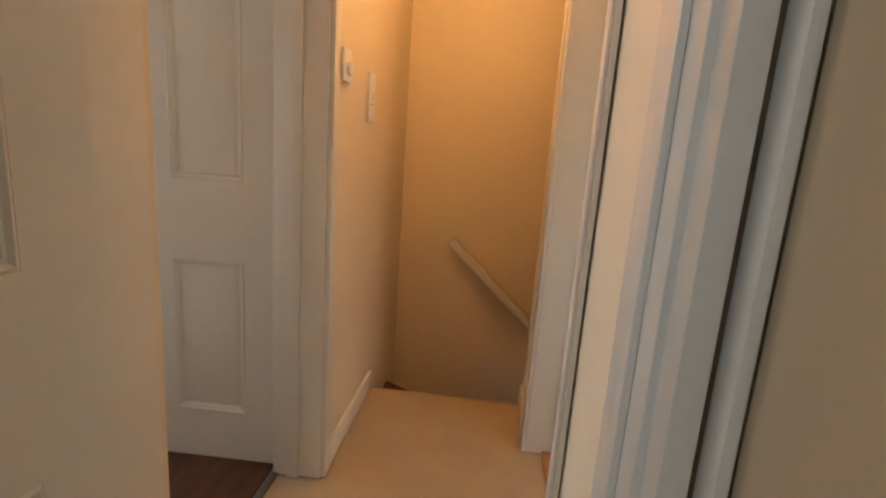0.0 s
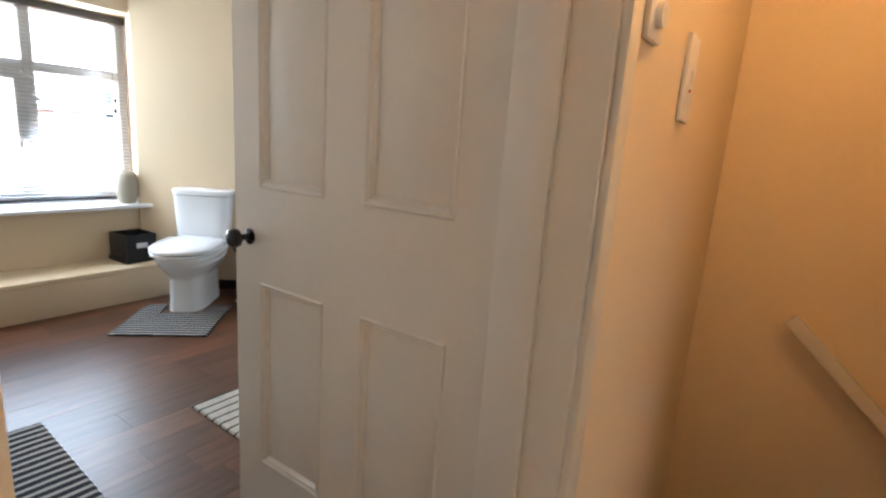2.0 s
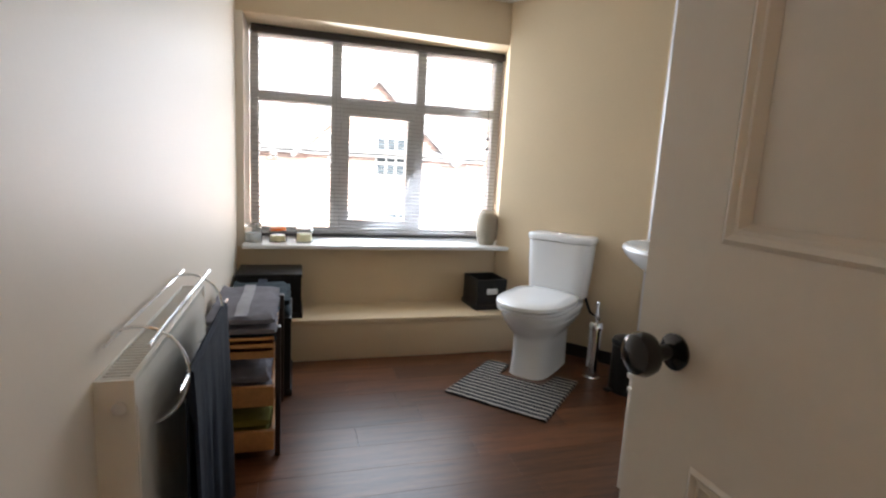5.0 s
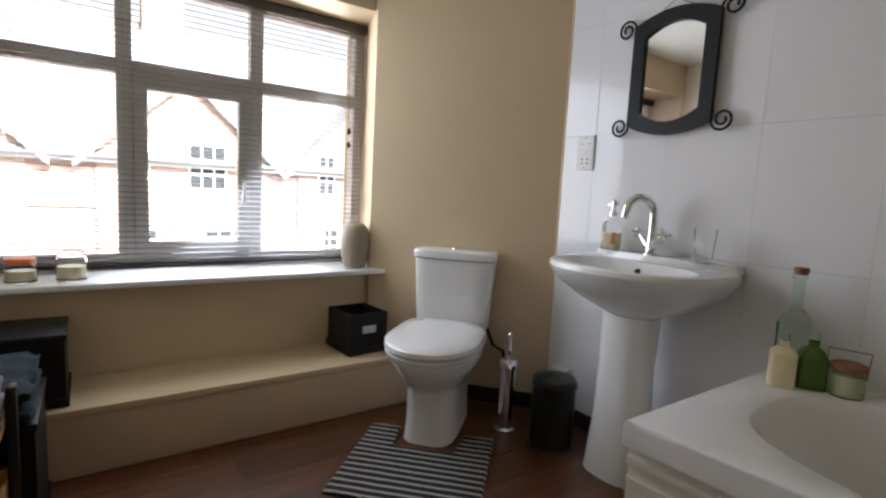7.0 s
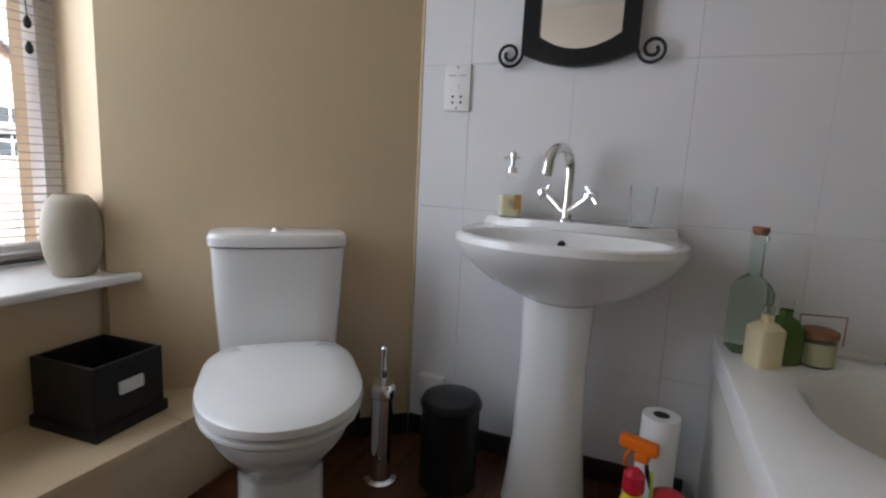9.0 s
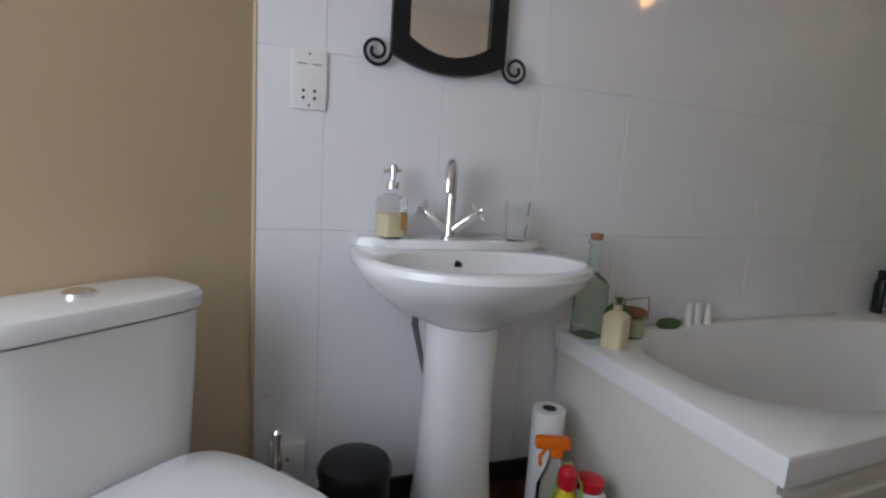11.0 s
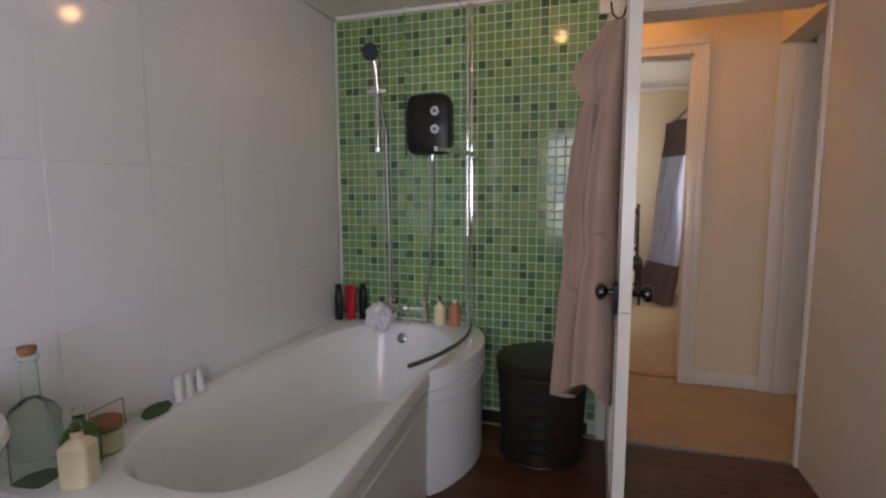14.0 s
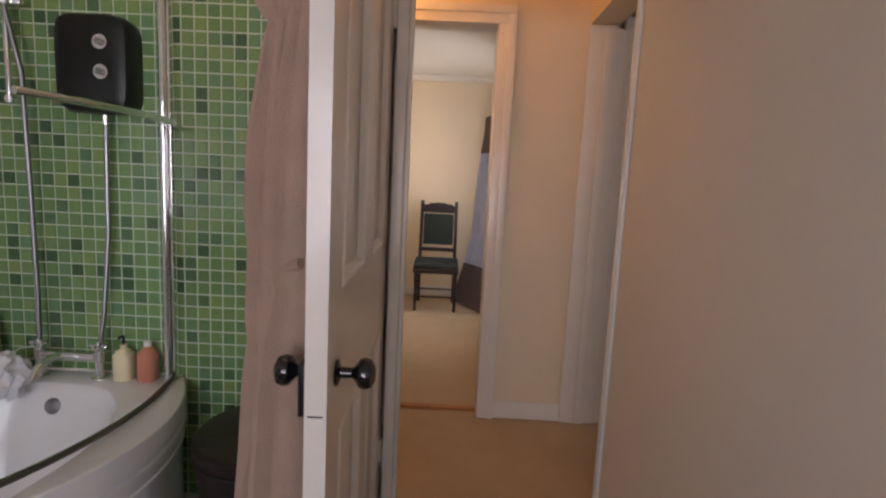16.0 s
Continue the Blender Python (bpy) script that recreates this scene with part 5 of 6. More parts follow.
def build_radiator():
    r = thing("radiator", "white panel radiator on the off-white wall", "radiator")
    x0, x1, y0, y1, z0, z1 = -1.76, -1.06, 1.375, 1.452, 0.12, 0.70
    rings, n = [], 42
    for i in range(n + 1):
        x = x0 + 0.008 + (x1 - x0 - 0.016) * i / n
        d = 0.005 if i % 2 else 0.0
        rings.append([V(x, y1 - d - 0.010, z0), V(x, y1 - d, z0 + 0.03), V(x, y1 - d, z1 - 0.06), V(x, y1 - 0.004, z1 - 0.035), V(x, y1 - 0.010, z1 - 0.01), V(x, y1 - 0.018, z1 - 0.01), V(x, y1 - 0.018, z0)])
    part("front_panel", loft(rings), M["gloss"], r)
    part("back_panel", Box(x0 + 0.01, x1 - 0.01, y0 + 0.012, y0 + 0.024, z0, z1 - 0.02, 0.003), M["gloss"], r)
    for x in (x0, x1 - 0.008):
        part("side_cover", Box(x, x + 0.008, y0 + 0.006, y1 - 0.002, z0 + 0.01, z1, 0.002), M["gloss"], r)
    part("top_rail", box(Box(x0 + 0.01, x1 - 0.01, y0 + 0.008, y0 + 0.016, z1 - 0.012, z1, 0.002), x0 + 0.01, x1 - 0.01, y1 - 0.014, y1 - 0.004, z1 - 0.012, z1, 0.002), M["gloss"], r)
    bm = bmesh.new()
    for i in range(46):
        x = x0 + 0.02 + (x1 - x0 - 0.04) * i / 45
        box(bm, x - 0.0022, x + 0.0022, y0 + 0.017, y1 - 0.015, z1 - 0.008, z1 - 0.003)
    part("top_grille", bm, M["gloss"], r, smooth=False)
    part("bleed_valve", tube([(x1, y1 - 0.026, z1 - 0.05), (x1 + 0.006, y1 - 0.026, z1 - 0.05)], 0.012, 14), M["chrome"], r)
    part("pipe", tube([(x1 - 0.03, y1 - 0.03, z0), (x1 - 0.03, y1 - 0.03, 0.0)], 0.008, 10), M["gloss"], r)
    part("pipe", tube([(x0 + 0.03, y1 - 0.03, z0), (x0 + 0.03, y1 - 0.03, 0.0)], 0.008, 10), M["gloss"], r)
    a = thing("towel_airer", "chrome wire towel airer hooked over the radiator", "towel rail")
    for x in (-1.62, -1.16):
        part("hoop", tube([(x, 1.430 + 0.088 * math.cos(q), 0.665 + 0.10 * math.sin(q)) for q in [radians(-75 + 255 * k / 24) for k in range(25)]], 0.0035, 8), M["chrome"], a)
    for y, z in ((1.518, 0.665), (1.40, 0.755), (1.470, 0.755)):
        part("bar", tube([(-1.72, y, z), (-1.08, y, z)], 0.0035, 8), M["chrome"], a)
    t = thing("hanging_towel", "dark navy towel hanging on the radiator airer", "towel")
    rings = []
    for i in range(31):
        x = -1.66 + 0.50 * i / 30
        w = 0.006 * math.sin(i * 0.9) + 0.004 * math.sin(i * 2.3)
        y = 1.518
        rings.append([V(x, y - 0.010, 0.30), V(x, y - 0.009, 0.60), V(x, y - 0.007, 0.668), V(x, y, 0.674), V(x, y + 0.008, 0.666), V(x, y + 0.012 + w * 0.3, 0.55), V(x, y + 0.014 + w, 0.30), V(x, y + 0.014 + w * 1.6, 0.06), V(x, y + 0.006 + w * 1.6, 0.06), V(x, y + 0.007 + w, 0.30), V(x, y + 0.005, 0.55), V(x, y - 0.004, 0.60), V(x, y - 0.005, 0.30)])
    part("cloth", loft(rings), M["navy"], t)


build_radiator()


# ---- rugs ----
def rug(label, outline, material, stripe, axis, pitch, share, m, thick=0.012):
    o = thing("rug", label, "rug", m)
    bands(material, axis, pitch, stripe, share, 0.002)
    bm = prism(outline, 0.001, thick)
    bmesh.ops.bevel(bm, geom=[e for e in bm.edges if all(v.co.z > thick / 2 for v in e.verts)], offset=0.004, segments=2, affect="EDGES")
    part("weave", bm, material, o)
    return o


toilet_mat = mat("grey_striped_cotton", (0.022, 0.021, 0.025), 0.95, var=0.3, scale=40, fine=300, bump=0.5)
rug("charcoal and white striped mat round the toilet foot", [(-0.26, -0.02), (0.26, -0.02), (0.26, 0.50), (0.135, 0.50), (0.125, 0.33), (-0.125, 0.33), (-0.135, 0.50), (-0.26, 0.50)], toilet_mat, (0.40, 0.37, 0.33), 1, 0.036, 0.66, pose(-2.185, 2.622, 0, 0, 0, 44))
dark_rug = mat("navy_striped_cotton", (0.022, 0.023, 0.03), 0.95, var=0.3, scale=40, fine=300, bump=0.5)
rug("navy and off-white striped cotton rug before the radiator", [(-0.43, -0.255), (0.43, -0.255), (0.43, 0.255), (-0.43, 0.255)], dark_rug, (0.50, 0.47, 0.43), 0, 0.040, 0.62, pose(-1.19, 1.640, 0, 0, 0, -1.5))
pale_rug = mat("pale_striped_cotton", (0.58, 0.53, 0.45), 0.95, var=0.15, scale=40, fine=300, bump=0.5)
rug("off-white rug with thin dark stripes beside the bath", [(-0.33, -0.21), (0.33, -0.21), (0.33, 0.21), (-0.33, 0.21)], pale_rug, (0.03, 0.03, 0.035), 0, 0.052, 0.80, pose(-0.99, 2.555, 0, 0, 0, 0))


# ---- hamper and robe ----
def build_hamper():
    h = thing("laundry_hamper", "round dark brown woven laundry hamper by the mosaic wall", "laundry basket", pose(0.005, 2.500, 0))
    n = 64
    rings = []
    for k in range(49):
        z = 0.004 + 0.40 * k / 48
        r0 = 0.178 + 0.022 * (z / 0.4)
        rings.append([V((r0 + 0.004 * math.sin(k * math.pi / 2 + (i % 2) * math.pi)) * math.cos(2 * math.pi * i / n), (r0 + 0.004 * math.sin(k * math.pi / 2 + (i % 2) * math.pi)) * math.sin(2 * math.pi * i / n), z) for i in range(n)])
    part("woven_body", loft(rings), M["wicker"], h)
    for z in (0.008, 0.404):
        part("rim_band", tube([((0.182 + z * 0.055) * math.cos(2 * math.pi * i / 40), (0.182 + z * 0.055) * math.sin(2 * math.pi * i / 40), z) for i in range(40)], 0.008, 8, closed=True), M["wicker"], h)
    part("lid", lathe([(0.208, 0.414), (0.211, 0.420), (0.211, 0.445), (0.200, 0.455), (0.12, 0.462), (0, 0.464)], 48), M["wicker"], h)
    for k in range(6):
        z = 0.07 + 0.055 * k
        part("slot", Box(-0.199 - 0.018 * z, -0.186 - 0.018 * z + 0.004, -0.05, 0.05, z, z + 0.010, 0.002), M["black"], h, "dark handle slot")


build_hamper()


def build_robe():
    r = thing("bathrobe", "mushroom pink towelling bathrobe hanging on the door hook", "bathrobe")
    def sheet(y_in, levels, seed, n=72, hem=0.0):
        """levels: z, centre, width, depth, fold depth."""
        rings = []
        for q, (z, sx, wx, dy, f) in enumerate(levels):
            ring_ = []
            for k in range(n):
                a = 2 * math.pi * k / n
                c, s = math.cos(a), math.sin(a)
                out = max(0.0, s + 0.25) / 1.25 if s < 0.75 else 1.0
                fold = f * (math.sin(5 * a + seed + 0.5 * math.sin(z * 4 + seed)) + 0.55 * math.sin(11 * a + seed * 2 + z * 1.5) + 0.8 * noise.noise(V(c * 2, z * 5, seed)))
                drop = hem * math.sin(2.4 * a + seed) if q < 2 else 0.0
                ring_.append(V(sx + wx / 2 * c + fold * c * out, y_in + dy / 2 + dy / 2 * s + fold * s * out, z + drop))
            rings.append(ring_)
        return loft(rings)
    y = 2.200
    body = [(0.50, -0.43, 0.20, 0.165, 0.024), (0.505, -0.43, 0.23, 0.180, 0.032), (0.62, -0.425, 0.235, 0.175, 0.034), (0.80, -0.42, 0.23, 0.165, 0.032), (0.93, -0.42, 0.22, 0.150, 0.026), (1.00, -0.42, 0.20, 0.135, 0.022),
            (1.06, -0.42, 0.215, 0.145, 0.027), (1.20, -0.425, 0.22, 0.140, 0.030), (1.35, -0.44, 0.205, 0.120, 0.026), (1.45, -0.45, 0.185, 0.098, 0.020), (1.55, -0.465, 0.15, 0.080, 0.015), (1.65, -0.485, 0.10, 0.055, 0.009), (1.735, -0.505, 0.05, 0.035, 0.004)]
    part("robe_body", sheet(y, body, 0.7, hem=0.045), M["robe"], r)
    sleeve = [(0.86, -0.475, 0.060, 0.055, 0.007), (0.87, -0.475, 0.095, 0.080, 0.012), (0.95, -0.475, 0.105, 0.085, 0.016), (1.08, -0.47, 0.100, 0.082, 0.018), (1.16, -0.468, 0.112, 0.085, 0.014), (1.3, -0.47, 0.100, 0.070, 0.017), (1.45, -0.47, 0.085, 0.055, 0.012), (1.56, -0.47, 0.05, 0.03, 0.006)]
    part("sleeve", sheet(y + 0.078, sleeve, 2.1, 48, 0.012), M["robe"], r)
    far_sleeve = [(0.80, -0.335, 0.050, 0.05, 0.006), (0.81, -0.335, 0.080, 0.070, 0.010), (0.95, -0.34, 0.090, 0.075, 0.014), (1.2, -0.36, 0.085, 0.070, 0.014), (1.42, -0.40, 0.070, 0.05, 0.010), (1.54, -0.43, 0.04, 0.03, 0.005)]
    part("sleeve", sheet(y + 0.070, far_sleeve, 5.3, 48, 0.012), M["robe"], r)
    part("belt", tube([(-0.53, y + 0.05, 1.06), (-0.50, y + 0.115, 1.04), (-0.44, y + 0.160, 1.03), (-0.36, y + 0.150, 1.035), (-0.315, y + 0.09, 1.05)], 0.011, 8), M["robe"], r, "towelling tie belt")
    hood = [(1.46, -0.47, 0.05, 0.045, 0.006), (1.50, -0.465, 0.10, 0.100, 0.015), (1.56, -0.47, 0.13, 0.125, 0.020), (1.61, -0.475, 0.125, 0.120, 0.016), (1.67, -0.49, 0.085, 0.075, 0.011), (1.735, -0.505, 0.045, 0.035, 0.005)]
    part("hood", sheet(y + 0.022, hood, 4.0, 48), M["robe"], r)
    h = thing("door_hook", "black wire coat hook near the top of the door", "hook")
    part("hook_wire", tube([(-0.515, 2.195, 1.80), (-0.515, 2.212, 1.745), (-0.52, 2.228, 1.738), (-0.52, 2.245, 1.755), (-0.52, 2.250, 1.79)], 0.0035, 8), M["black"], h)
    part("hook_plate", Box(-0.535, -0.50, 2.1925, 2.197, 1.72, 1.82, 0.001), M["black"], h)


build_robe()


# ---- bedroom things seen through the doorways ----
def build_chair():
    c = thing("dining_chair", "dark carved wooden chair with a green seat against the bedroom wall", "chair", pose(3.72, 2.075, 0, 0, 0, -90))
    for x in (-0.19, 0.19):
        part("leg", lathe([(0.014, 0), (0.012, 0.05), (0.018, 0.12), (0.014, 0.2), (0.020, 0.32), (0.018, 0.40)], 12, x, -0.40), M["dark_wood"], c, "turned dark leg")
        part("back_post", tube([(x * 0.95, 0.02, 0), (x * 0.95, 0.0, 0.42), (x * 0.92, 0.05, 1.02), (x * 0.92, 0.05, 1.05)], 0.017, 10), M["dark_wood"], c)
    part("seat_frame", Box(-0.22, 0.22, -0.43, 0.02, 0.37, 0.42, 0.008), M["dark_wood"], c)
    part("seat", Box(-0.215, 0.215, -0.425, -0.0, 0.42, 0.475, 0.022, 4), M["green_seat"], c, "dark green padded seat")
    part("back_panel", Box(-0.155, 0.155, 0.030, 0.060, 0.60, 0.92, 0.012), M["green_seat"], c, "dark green padded back")
    part("lower_rail", Box(-0.17, 0.17, 0.022, 0.052, 0.53, 0.57, 0.006), M["dark_wood"], c)
    crest = [(-0.175 + 0.35 * i / 16, 1.00 + 0.035 * math.sin(math.pi * i / 16) + 0.006 * math.sin(i * 2.0)) for i in range(17)]
    part("crest_rail", loft([[V(x, 0.035, 0.93), V(x, 0.065, 0.93), V(x, 0.065, z), V(x, 0.035, z)] for x, z in crest]), M["dark_wood"], c)
    for z in (0.14, 0.22):
        part("stretcher", tube([(-0.18, -0.40, z), (0.18, -0.40, z)], 0.009, 8), M["dark_wood"], c)


build_chair()


def build_curtain():
    c = thing("curtain", "taupe satin curtain with pale voile band on bedroom carpet", "curtain")
    def drape(name, levels, material, label, seed):
        """levels: z, x of both ends, y of both ends, depth of the folds."""
        rings, n = [], 54
        for z, x0, x1, ya, yb, amp in levels:
            rings.append([V(x0 + (x1 - x0) * i / n, ya + (yb - ya) * i / n + amp * math.sin(i * 1.25 + seed) + 0.01 * math.sin(i * 2.7 + z * 4), z) for i in range(n + 1)])
        bm = loft(rings, False, False, closed=False)
        bmesh.ops.solidify(bm, geom=bm.faces, thickness=0.003)
        part(name, bm, material, c, label)
    drape("curtain_top", [(1.93, 3.46, 3.88, 1.47, 1.63, 0.02), (1.75, 3.46, 3.88, 1.47, 1.63, 0.03), (1.56, 3.45, 3.88, 1.47, 1.65, 0.03)], M["curtain"], "taupe satin top", 0)
    drape("curtain_middle", [(1.56, 3.45, 3.88, 1.47, 1.65, 0.03), (1.2, 3.43, 3.88, 1.50, 1.68, 0.035), (0.75, 3.40, 3.84, 1.50, 1.70, 0.035), (0.42, 3.37, 3.81, 1.52, 1.77, 0.035)], M["sheer"], "pale sheer middle", 0)
    drape("curtain_bottom", [(0.42, 3.37, 3.81, 1.52, 1.77, 0.035), (0.3, 3.36, 3.80, 1.54, 1.80, 0.045), (0.1, 3.32, 3.80, 1.58, 1.84, 0.05), (0.012, 3.28, 3.82, 1.60, 1.88, 0.06)], M["curtain"], "taupe satin bottom", 0)
    p = thing("curtain_pole", "metal curtain pole with a finial over the bedroom window", "curtain pole")
    part("pole", tube([(1.85, 1.55, 1.955), (3.92, 1.55, 1.955)], 0.012, 12), M["steel"], p)
    part("finial", tube([(3.92, 1.55, 1.955), (3.96, 1.55, 1.955)], lambda u: 0.022 - 0.012 * u, 12), M["steel"], p)
    for x in (1.95, 3.66):
        part("pole_bracket", tube([(x, 1.362, 1.93), (x, 1.46, 1.935), (x, 1.55, 1.945)], 0.007, 8), M["steel"], p)
    w = tagged(new("window_2"), "white framed bedroom window behind the curtain", kind="structure")
    bm = bmesh.new()
    for a, b, z0, z1 in ((2.0, 2.05, 0.75, 1.95), (3.45, 3.5, 0.75, 1.95), (2.72, 2.77, 0.75, 1.95), (2.05, 3.45, 0.75, 0.80), (2.05, 3.45, 1.90, 1.95)):
        box(bm, a, b, 1.27, 1.33, z0, z1, 0.004)
    part("window_frame", bm, M["upvc"], w)
    g = part("pane", Box(2.04, 3.46, 1.296, 1.304, 0.79, 1.91), M["screen"], w)
    g.visible_shadow = False


build_curtain()


# ---- ceiling light ----
cl = thing("ceiling_light", "small recessed warm spotlight in the bathroom ceiling", "ceiling light", pose(-0.32, 2.52, CEIL - 0.012))
part("bezel", lathe([(0.045, 0.0), (0.045, 0.008), (0.040, 0.0118), (0.028, 0.0118), (0.028, 0.004), (0.03, 0.0)], 24), M["chrome"], cl)
part("spot_bulb", lathe([(0.026, 0.005), (0.026, 0.011)], 20), M["bulb"], cl)


# ---- outside ----
GROUND = -3.1
structure("ground", Box(-600, 600, -600, 600, GROUND - 0.4, GROUND - 0.12), M["asphalt"], "level ground reaching to the horizon")
structure("road", Box(-11.0, -5.5, -60, 60, GROUND - 0.119, GROUND - 0.10), M["asphalt"], "grey asphalt street below the window")
structure("pavement", Box(-13.5, -11.0, -60, 60, GROUND - 0.118, GROUND), M["grout"], "pale pavement with a kerb across the street")


def far_house(y0, gables, first):
    h = thing("terraced_house", "red brick terraced house with gables and white windows across the street", "house")
    x, depth, eave, ridge = -15.6, 7.0, 1.5, 5.6
    y1 = y0 + 10.2
    part("wall", Box(x - depth, x, y0, y1, GROUND - 0.12, eave), M["brick"], h, "red brick wall", smooth=False)
    bm = bmesh.new()
    sl = [(x + 0.25, eave - 0.05), (x - depth / 2, ridge), (x - depth - 0.25, eave - 0.05), (x - depth - 0.25, eave - 0.2), (x - depth / 2, ridge - 0.15), (x + 0.25, eave - 0.2)]
    loft([[V(px, yy, pz) for px, pz in sl] for yy in (y0, y1)], bm=bm)
    roof = part("roof", bm, M["slate"], h, "grey slate roof", smooth=False)
    part("gutter", tube([(x + 0.28, y0, eave - 0.06), (x + 0.28, y1, eave - 0.06)], 0.045, 8), M["slate"], h)
    part("string_course", Box(x, x + 0.06, y0, y1, 0.25, 0.36), M["render_"], h, "pale string course")
    for g in gables:
        top = 3.5
        poly = [(g - 2.2, eave - 0.1), (g + 2.2, eave - 0.1), (g, top)]
        part("gable_wall", loft([[V(xx, a, b) for a, b in poly] for xx in (x - 2.5, x + 0.10)]), M["brick"], h, "red brick gable", smooth=False)
        part("gable_front", Box(x, x + 0.10, g - 2.0, g + 2.0, GROUND - 0.12, eave - 0.1), M["brick"], h, "red brick gable front", smooth=False)
        for s in (-1, 1):
            bm = loft([[V(xx, g, top + 0.16), V(xx, g, top - 0.02), V(xx, g + s * 2.45, eave - 0.36), V(xx, g + s * 2.45, eave - 0.18)] for xx in (x - 3.2, x + 0.3)])
            part("gable_roof", bm, M["slate"], h, "grey slate gable roof", smooth=False)
    for g in gables:
        for wy, wz0, wz1, ww in ((-1.15, 0.75, 1.95, 0.55), (0.45, 0.75, 1.95, 0.95), (-1.0, -1.1, -0.25, 0.6), (0.9, -1.1, -0.25, 1.1)):
            w = part("window_frame", Box(x + 0.10, x + 0.14, g + wy - ww / 2, g + wy + ww / 2, wz0, wz1), M["upvc"], h, "white window frame", smooth=False)
            cols = 3 if ww > 0.8 else 2
            for i in range(cols):
                for k in range(3):
                    a = g + wy - ww / 2 + 0.05 + (ww - 0.06) * i / cols
                    b2 = wz0 + 0.05 + (wz1 - wz0 - 0.06) * k / 3
                    part("pane", Box(x + 0.141, x + 0.150, a, a + (ww - 0.06) / cols - 0.05, b2, b2 + (wz1 - wz0 - 0.06) / 3 - 0.05), M["dark_glass"], w, smooth=False)
    part("downpipe", tube([(x + 0.22, y1 - 0.15, eave - 0.1), (x + 0.22, y1 - 0.15, GROUND)], 0.05, 8), M["black"], h)
    part("door", Box(x, x + 0.05, y1 - 1.4, y1 - 0.6, GROUND, -0.95), M["upvc"], h, "white front door", smooth=False)
    cy = y0 + 4.1
    ch = part("chimney", Box(x - depth / 2 - 0.4, x - depth / 2 + 0.4, cy - 0.55, cy + 0.55, ridge - 0.6, ridge + 1.5), M["brick"], h, "red brick chimney", smooth=False)
    for dy in (-0.3, 0, 0.3):
        part("chimney_pot", lathe([(0.12, ridge + 1.5), (0.13, ridge + 1.9)], 10, x - depth / 2, cy + dy), M["cork"], ch)
    return h


for k in range(-3, 4):
    far_house(-0.3 + 10.2 * k, (4.0 + 10.2 * k, 8.9 + 10.2 * k), k == 0)


def build_hedge(y):
    h = thing("hedge", "small green leafy hedge in a front garden across the street", "hedge", pose(-14.6, y, GROUND))
    rng = random.Random(int(y * 7) + 5)
    bm = bmesh.new()
    for i in range(900):
        c = V(rng.uniform(-0.45, 0.45), rng.uniform(-0.9, 0.9), rng.uniform(0.1, 1.0))
        if (c.x / 0.5) ** 2 + (c.y / 1.0) ** 2 + ((c.z - 0.4) / 0.8) ** 2 > 1.0:
            continue
        d = V(rng.uniform(-1, 1), rng.uniform(-1, 1), rng.uniform(-1, 1)).normalized() * 0.07
        e = d.orthogonal().normalized() * 0.04
        bm.faces.new([bm.verts.new(c + q) for q in (d, e, -d, -e)])
    part("foliage", bm, M["leaf"], h, smooth=False)
    part("stem", tube([(0, 0, 0), (0, 0, 0.6)], 0.04, 8), M["cork"], h)


for y in (-1.2, 3.4, 8.2):
    build_hedge(y)


# ---- small repeated pieces: tiles, planks, mosaic ----
def tone_material(name, source, stops, rough, coat=0.0, bump=0.0):
    """Colour by stops picked at random for each piece."""
    m = bpy.data.materials.new(name)
    m.use_nodes = True
    n, l = m.node_tree.nodes, m.node_tree.links
    b = n["Principled BSDF"]
    b.inputs["Roughness"].default_value = rough
    b.inputs["Coat Weight"].default_value = coat
    b.inputs["Coat Roughness"].default_value = 0.03
    ramp = n.new("ShaderNodeValToRGB")
    ramp.color_ramp.interpolation = "CONSTANT"
    els = ramp.color_ramp.elements
    els[0].position, els[0].color = 0.0, (*stops[0][1], 1)
    els[1].position, els[1].color = stops[1][0], (*stops[1][1], 1)
    for p, c in stops[2:]:
        e = els.new(p)
        e.color = (*c, 1)
    if source == "object":
        src = n.new("ShaderNodeObjectInfo").outputs["Random"]
    else:
        src = n.new("ShaderNodeNewGeometry").outputs["Random Per Island"]
    l.new(src, ramp.inputs[0])
    co, nz, hsv, mr = n.new("ShaderNodeTexCoord"), n.new("ShaderNodeTexNoise"), n.new("ShaderNodeHueSaturation"), n.new("ShaderNodeMapRange")
    nz.inputs["Scale"].default_value = 60
    l.new(co.outputs["Object"], nz.inputs["Vector"])
    l.new(nz.outputs["Fac"], mr.inputs["Value"])
    mr.inputs["To Min"].default_value, mr.inputs["To Max"].default_value = 0.85, 1.15
    l.new(mr.outputs["Result"], hsv.inputs["Value"])
    l.new(ramp.outputs["Color"], hsv.inputs["Color"])
    l.new(hsv.outputs["Color"], b.inputs["Base Color"])
    return m


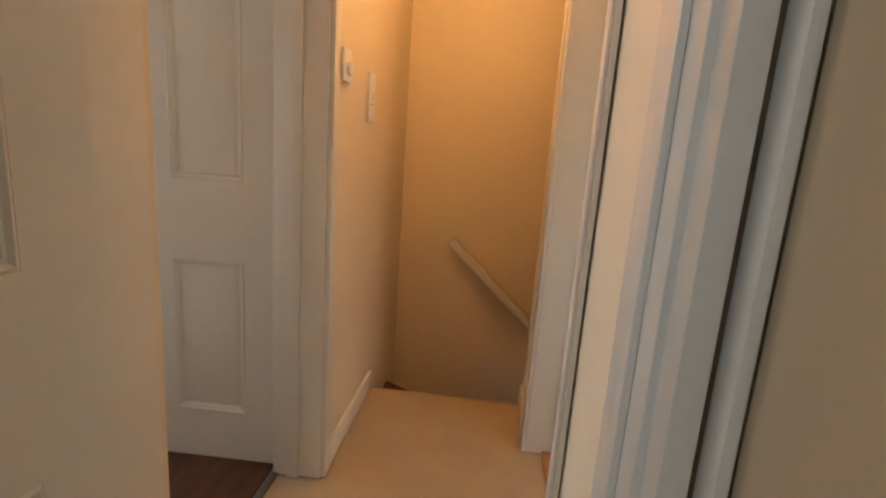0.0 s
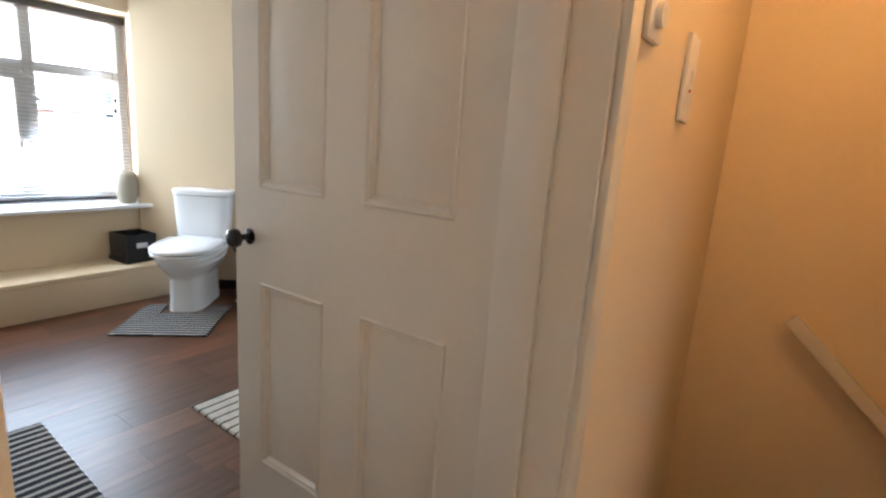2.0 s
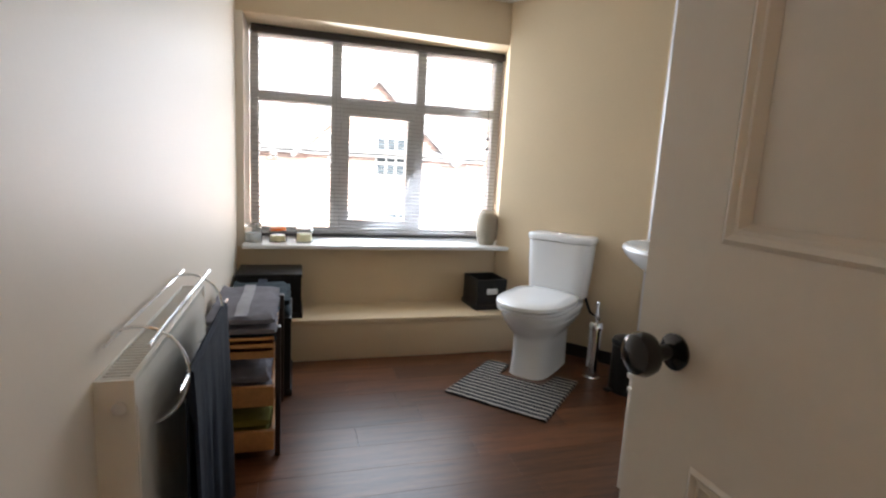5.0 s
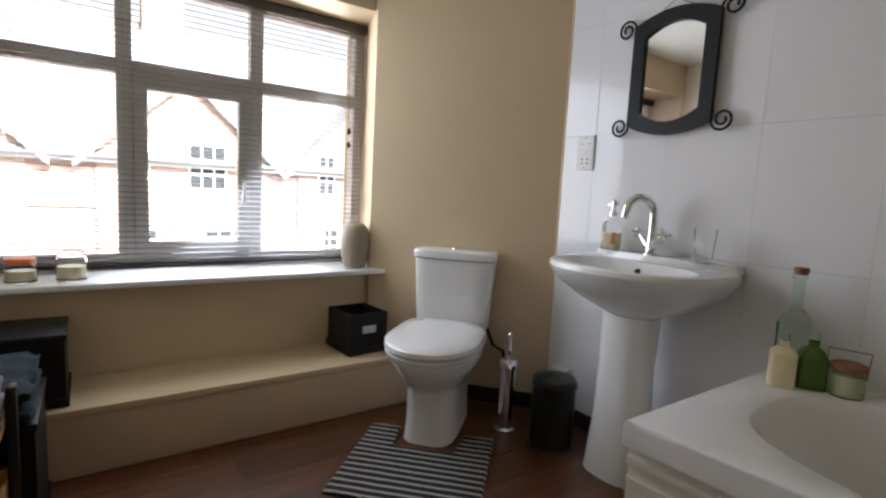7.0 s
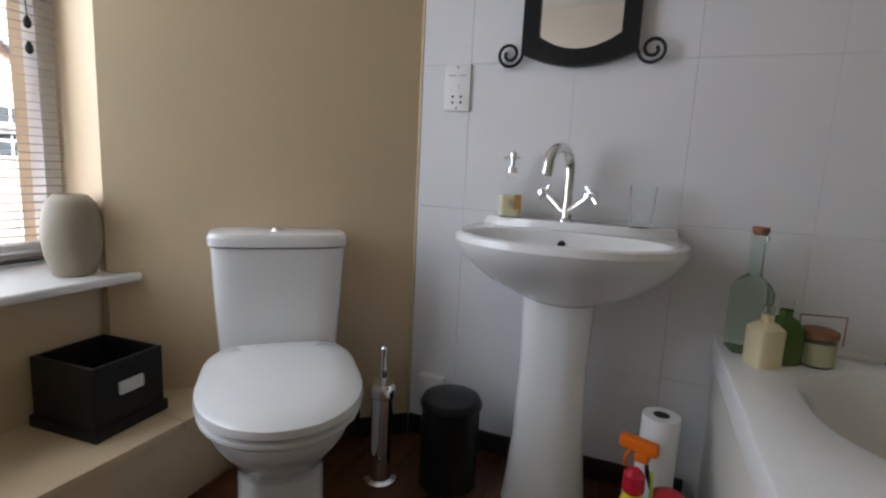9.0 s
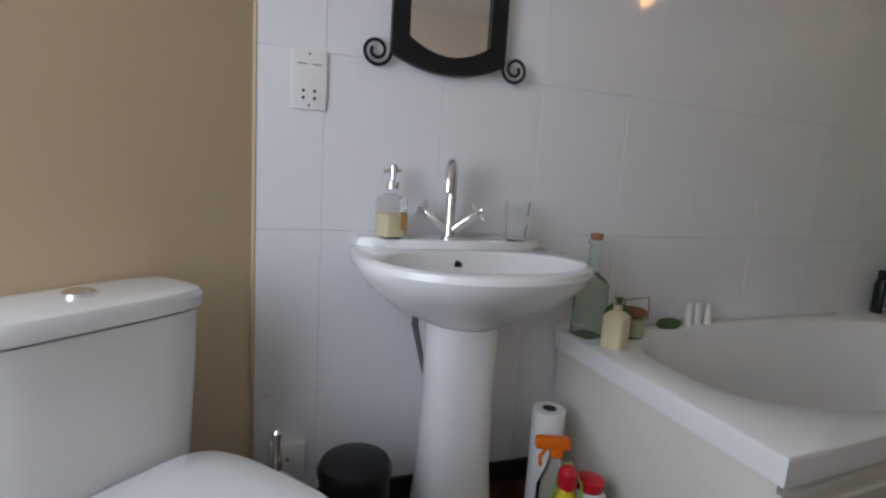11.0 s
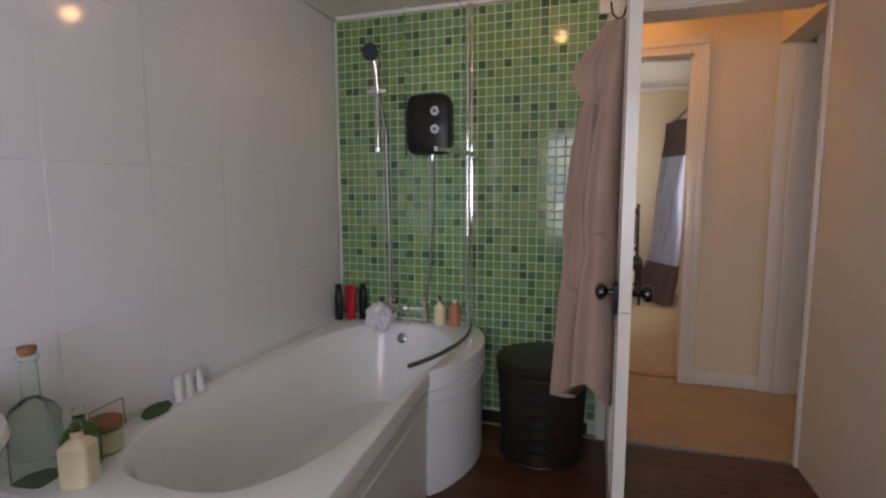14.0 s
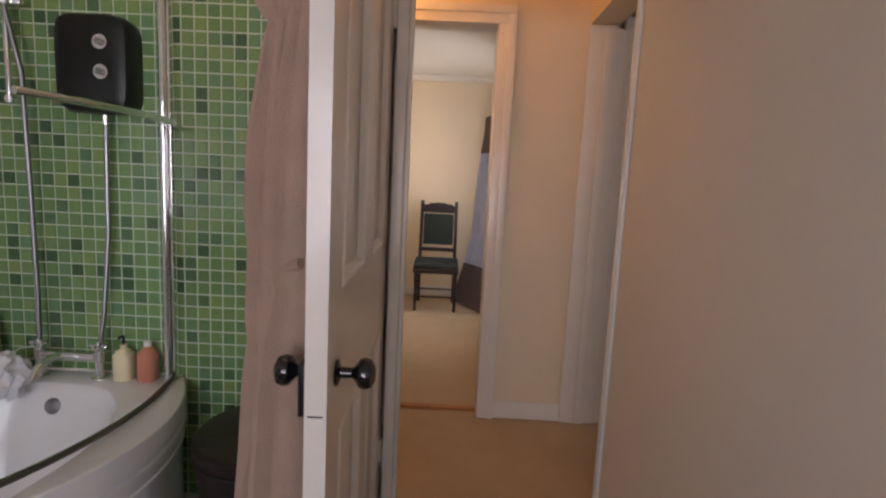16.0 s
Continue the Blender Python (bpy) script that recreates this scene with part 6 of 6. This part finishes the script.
GREENS = [(0.00, (0.170, 0.305, 0.110)), (0.25, (0.195, 0.330, 0.120)), (0.48, (0.145, 0.275, 0.110)), (0.66, (0.155, 0.300, 0.140)), (0.76, (0.225, 0.345, 0.115)), (0.83, (0.065, 0.135, 0.060)), (0.92, (0.095, 0.195, 0.090))]
green_piece = tone_material("mosaic_glass_piece", "object", GREENS, 0.10, 0.1)
green_stuff = tone_material("mosaic_glass_sheet", "island", GREENS, 0.10, 0.1)
mosaic_wall = structure("wall_mosaic", Box(MW, MW + 0.013, 2.262, TE + 0.012, 0, CEIL - 0.001), mat("green_white_grout", (0.52, 0.63, 0.44), 0.7, var=0.05, scale=20, fine=150, bump=0.02), "pale grouted wall of green glass mosaic")
PITCH = 0.0430


def chip(bm, y, z, s=PITCH - 0.0054, t=0.003, c=0.0012):
    a, b = s / 2, s / 2 - c
    v0 = [bm.verts.new((0, y + p * a, z + q * a)) for p, q in ((-1, -1), (1, -1), (1, 1), (-1, 1))]
    v1 = [bm.verts.new((-t, y + p * b, z + q * b)) for p, q in ((-1, -1), (1, -1), (1, 1), (-1, 1))]
    for i in range(4):
        j = (i + 1) % 4
        bm.faces.new((v0[j], v0[i], v1[i], v1[j]))
    bm.faces.new(v1)


one = bmesh.new()
chip(one, 0, 0)
chip_mesh = bpy.data.meshes.new("mosaic_tile")
bmesh.ops.recalc_face_normals(one, faces=one.faces)
one.to_mesh(chip_mesh)
one.free()
chip_mesh.materials.append(green_piece)
rest, count = bmesh.new(), 0
rows_n, cols_n = int((CEIL - 0.03) / PITCH), int((TE - 2.27) / PITCH)
for i in range(cols_n):
    for k in range(rows_n):
        y, z = TE - 0.012 - PITCH * (i + 0.5), CEIL - 0.024 - PITCH * (k + 0.5)
        if z < 0.07 or (y > 2.9 and z < 0.5):
            continue
        if 2.42 < y < 2.90 and 0.80 < z < 1.90 and count < 300:
            o = new("mosaic_tile", chip_mesh)
            o.parent = mosaic_wall
            o.location = (MW, y, z)
            count += 1
        else:
            chip(rest, y, z)
rest.transform(Matrix.Translation((MW, 0, 0)))
tagged(part("mosaic_field", rest, green_stuff, mosaic_wall, smooth=False), kind="stuff")

wall_tiles = tagged(new("wall_tiling"), "white glazed rectangular tiles on the north wall", kind="structure")
wall_tiles.matrix_world = SKEW
xs = [-2.471, -2.305, -1.981, -1.654, -1.328, -1.002, -0.676, -0.350, -0.024, MW - 0.014]
zs = [0.0, 0.365, 0.828, 1.287, 1.745, CEIL - 0.022]
for i in range(len(xs) - 1):
    for k in range(len(zs) - 1):
        g = 0.0003
        rng = random.Random(i * 31 + k)
        t = Box(xs[i] + g, xs[i + 1] - g, TW + rng.uniform(0, 0.0006), TW + 0.012, zs[k] + g, zs[k + 1] - g, 0.0005, 1)
        part("tile", t, M["tile"], wall_tiles, smooth=False)

plank_wood = mat("brown_oak_vinyl", (0.104, 0.038, 0.015), 0.34, var=0.5, scale=4, fine=24, bump=0.008, random_tone=0.3)
pn, pl = plank_wood.node_tree.nodes, plank_wood.node_tree.links
for node in pn:
    if node.type == "TEX_NOISE":
        mp = pn.new("ShaderNodeMapping")
        mp.inputs["Scale"].default_value = (9.0, 0.8, 1.0)
        src = node.inputs["Vector"].links[0].from_socket
        pl.new(src, mp.inputs["Vector"])
        pl.new(mp.outputs["Vector"], node.inputs["Vector"])
plank_wood.node_tree.nodes["Principled BSDF"].inputs["Specular IOR Level"].default_value = 0.55
planks = tagged(new("floor_planking"), "brown oak-look vinyl planks of the bathroom floor", kind="structure")
rng = random.Random(4)
x = -2.86
while x < 0.18:
    w = 0.152
    x2 = min(x + w, MW - 0.04)
    y = 1.40 - rng.uniform(0, 0.9)
    while y < TW:
        y2 = y + 0.92
        a, b = max(y, 1.34), min(y2, TW - 0.002)
        if b - a > 0.02:
            part("plank", Box(x + 0.0004, x2 - 0.0004, a + 0.0004, b - 0.0004, -0.011, 0.0, 0.0003, 1), plank_wood, planks, smooth=False)
        y = y2
    x += w
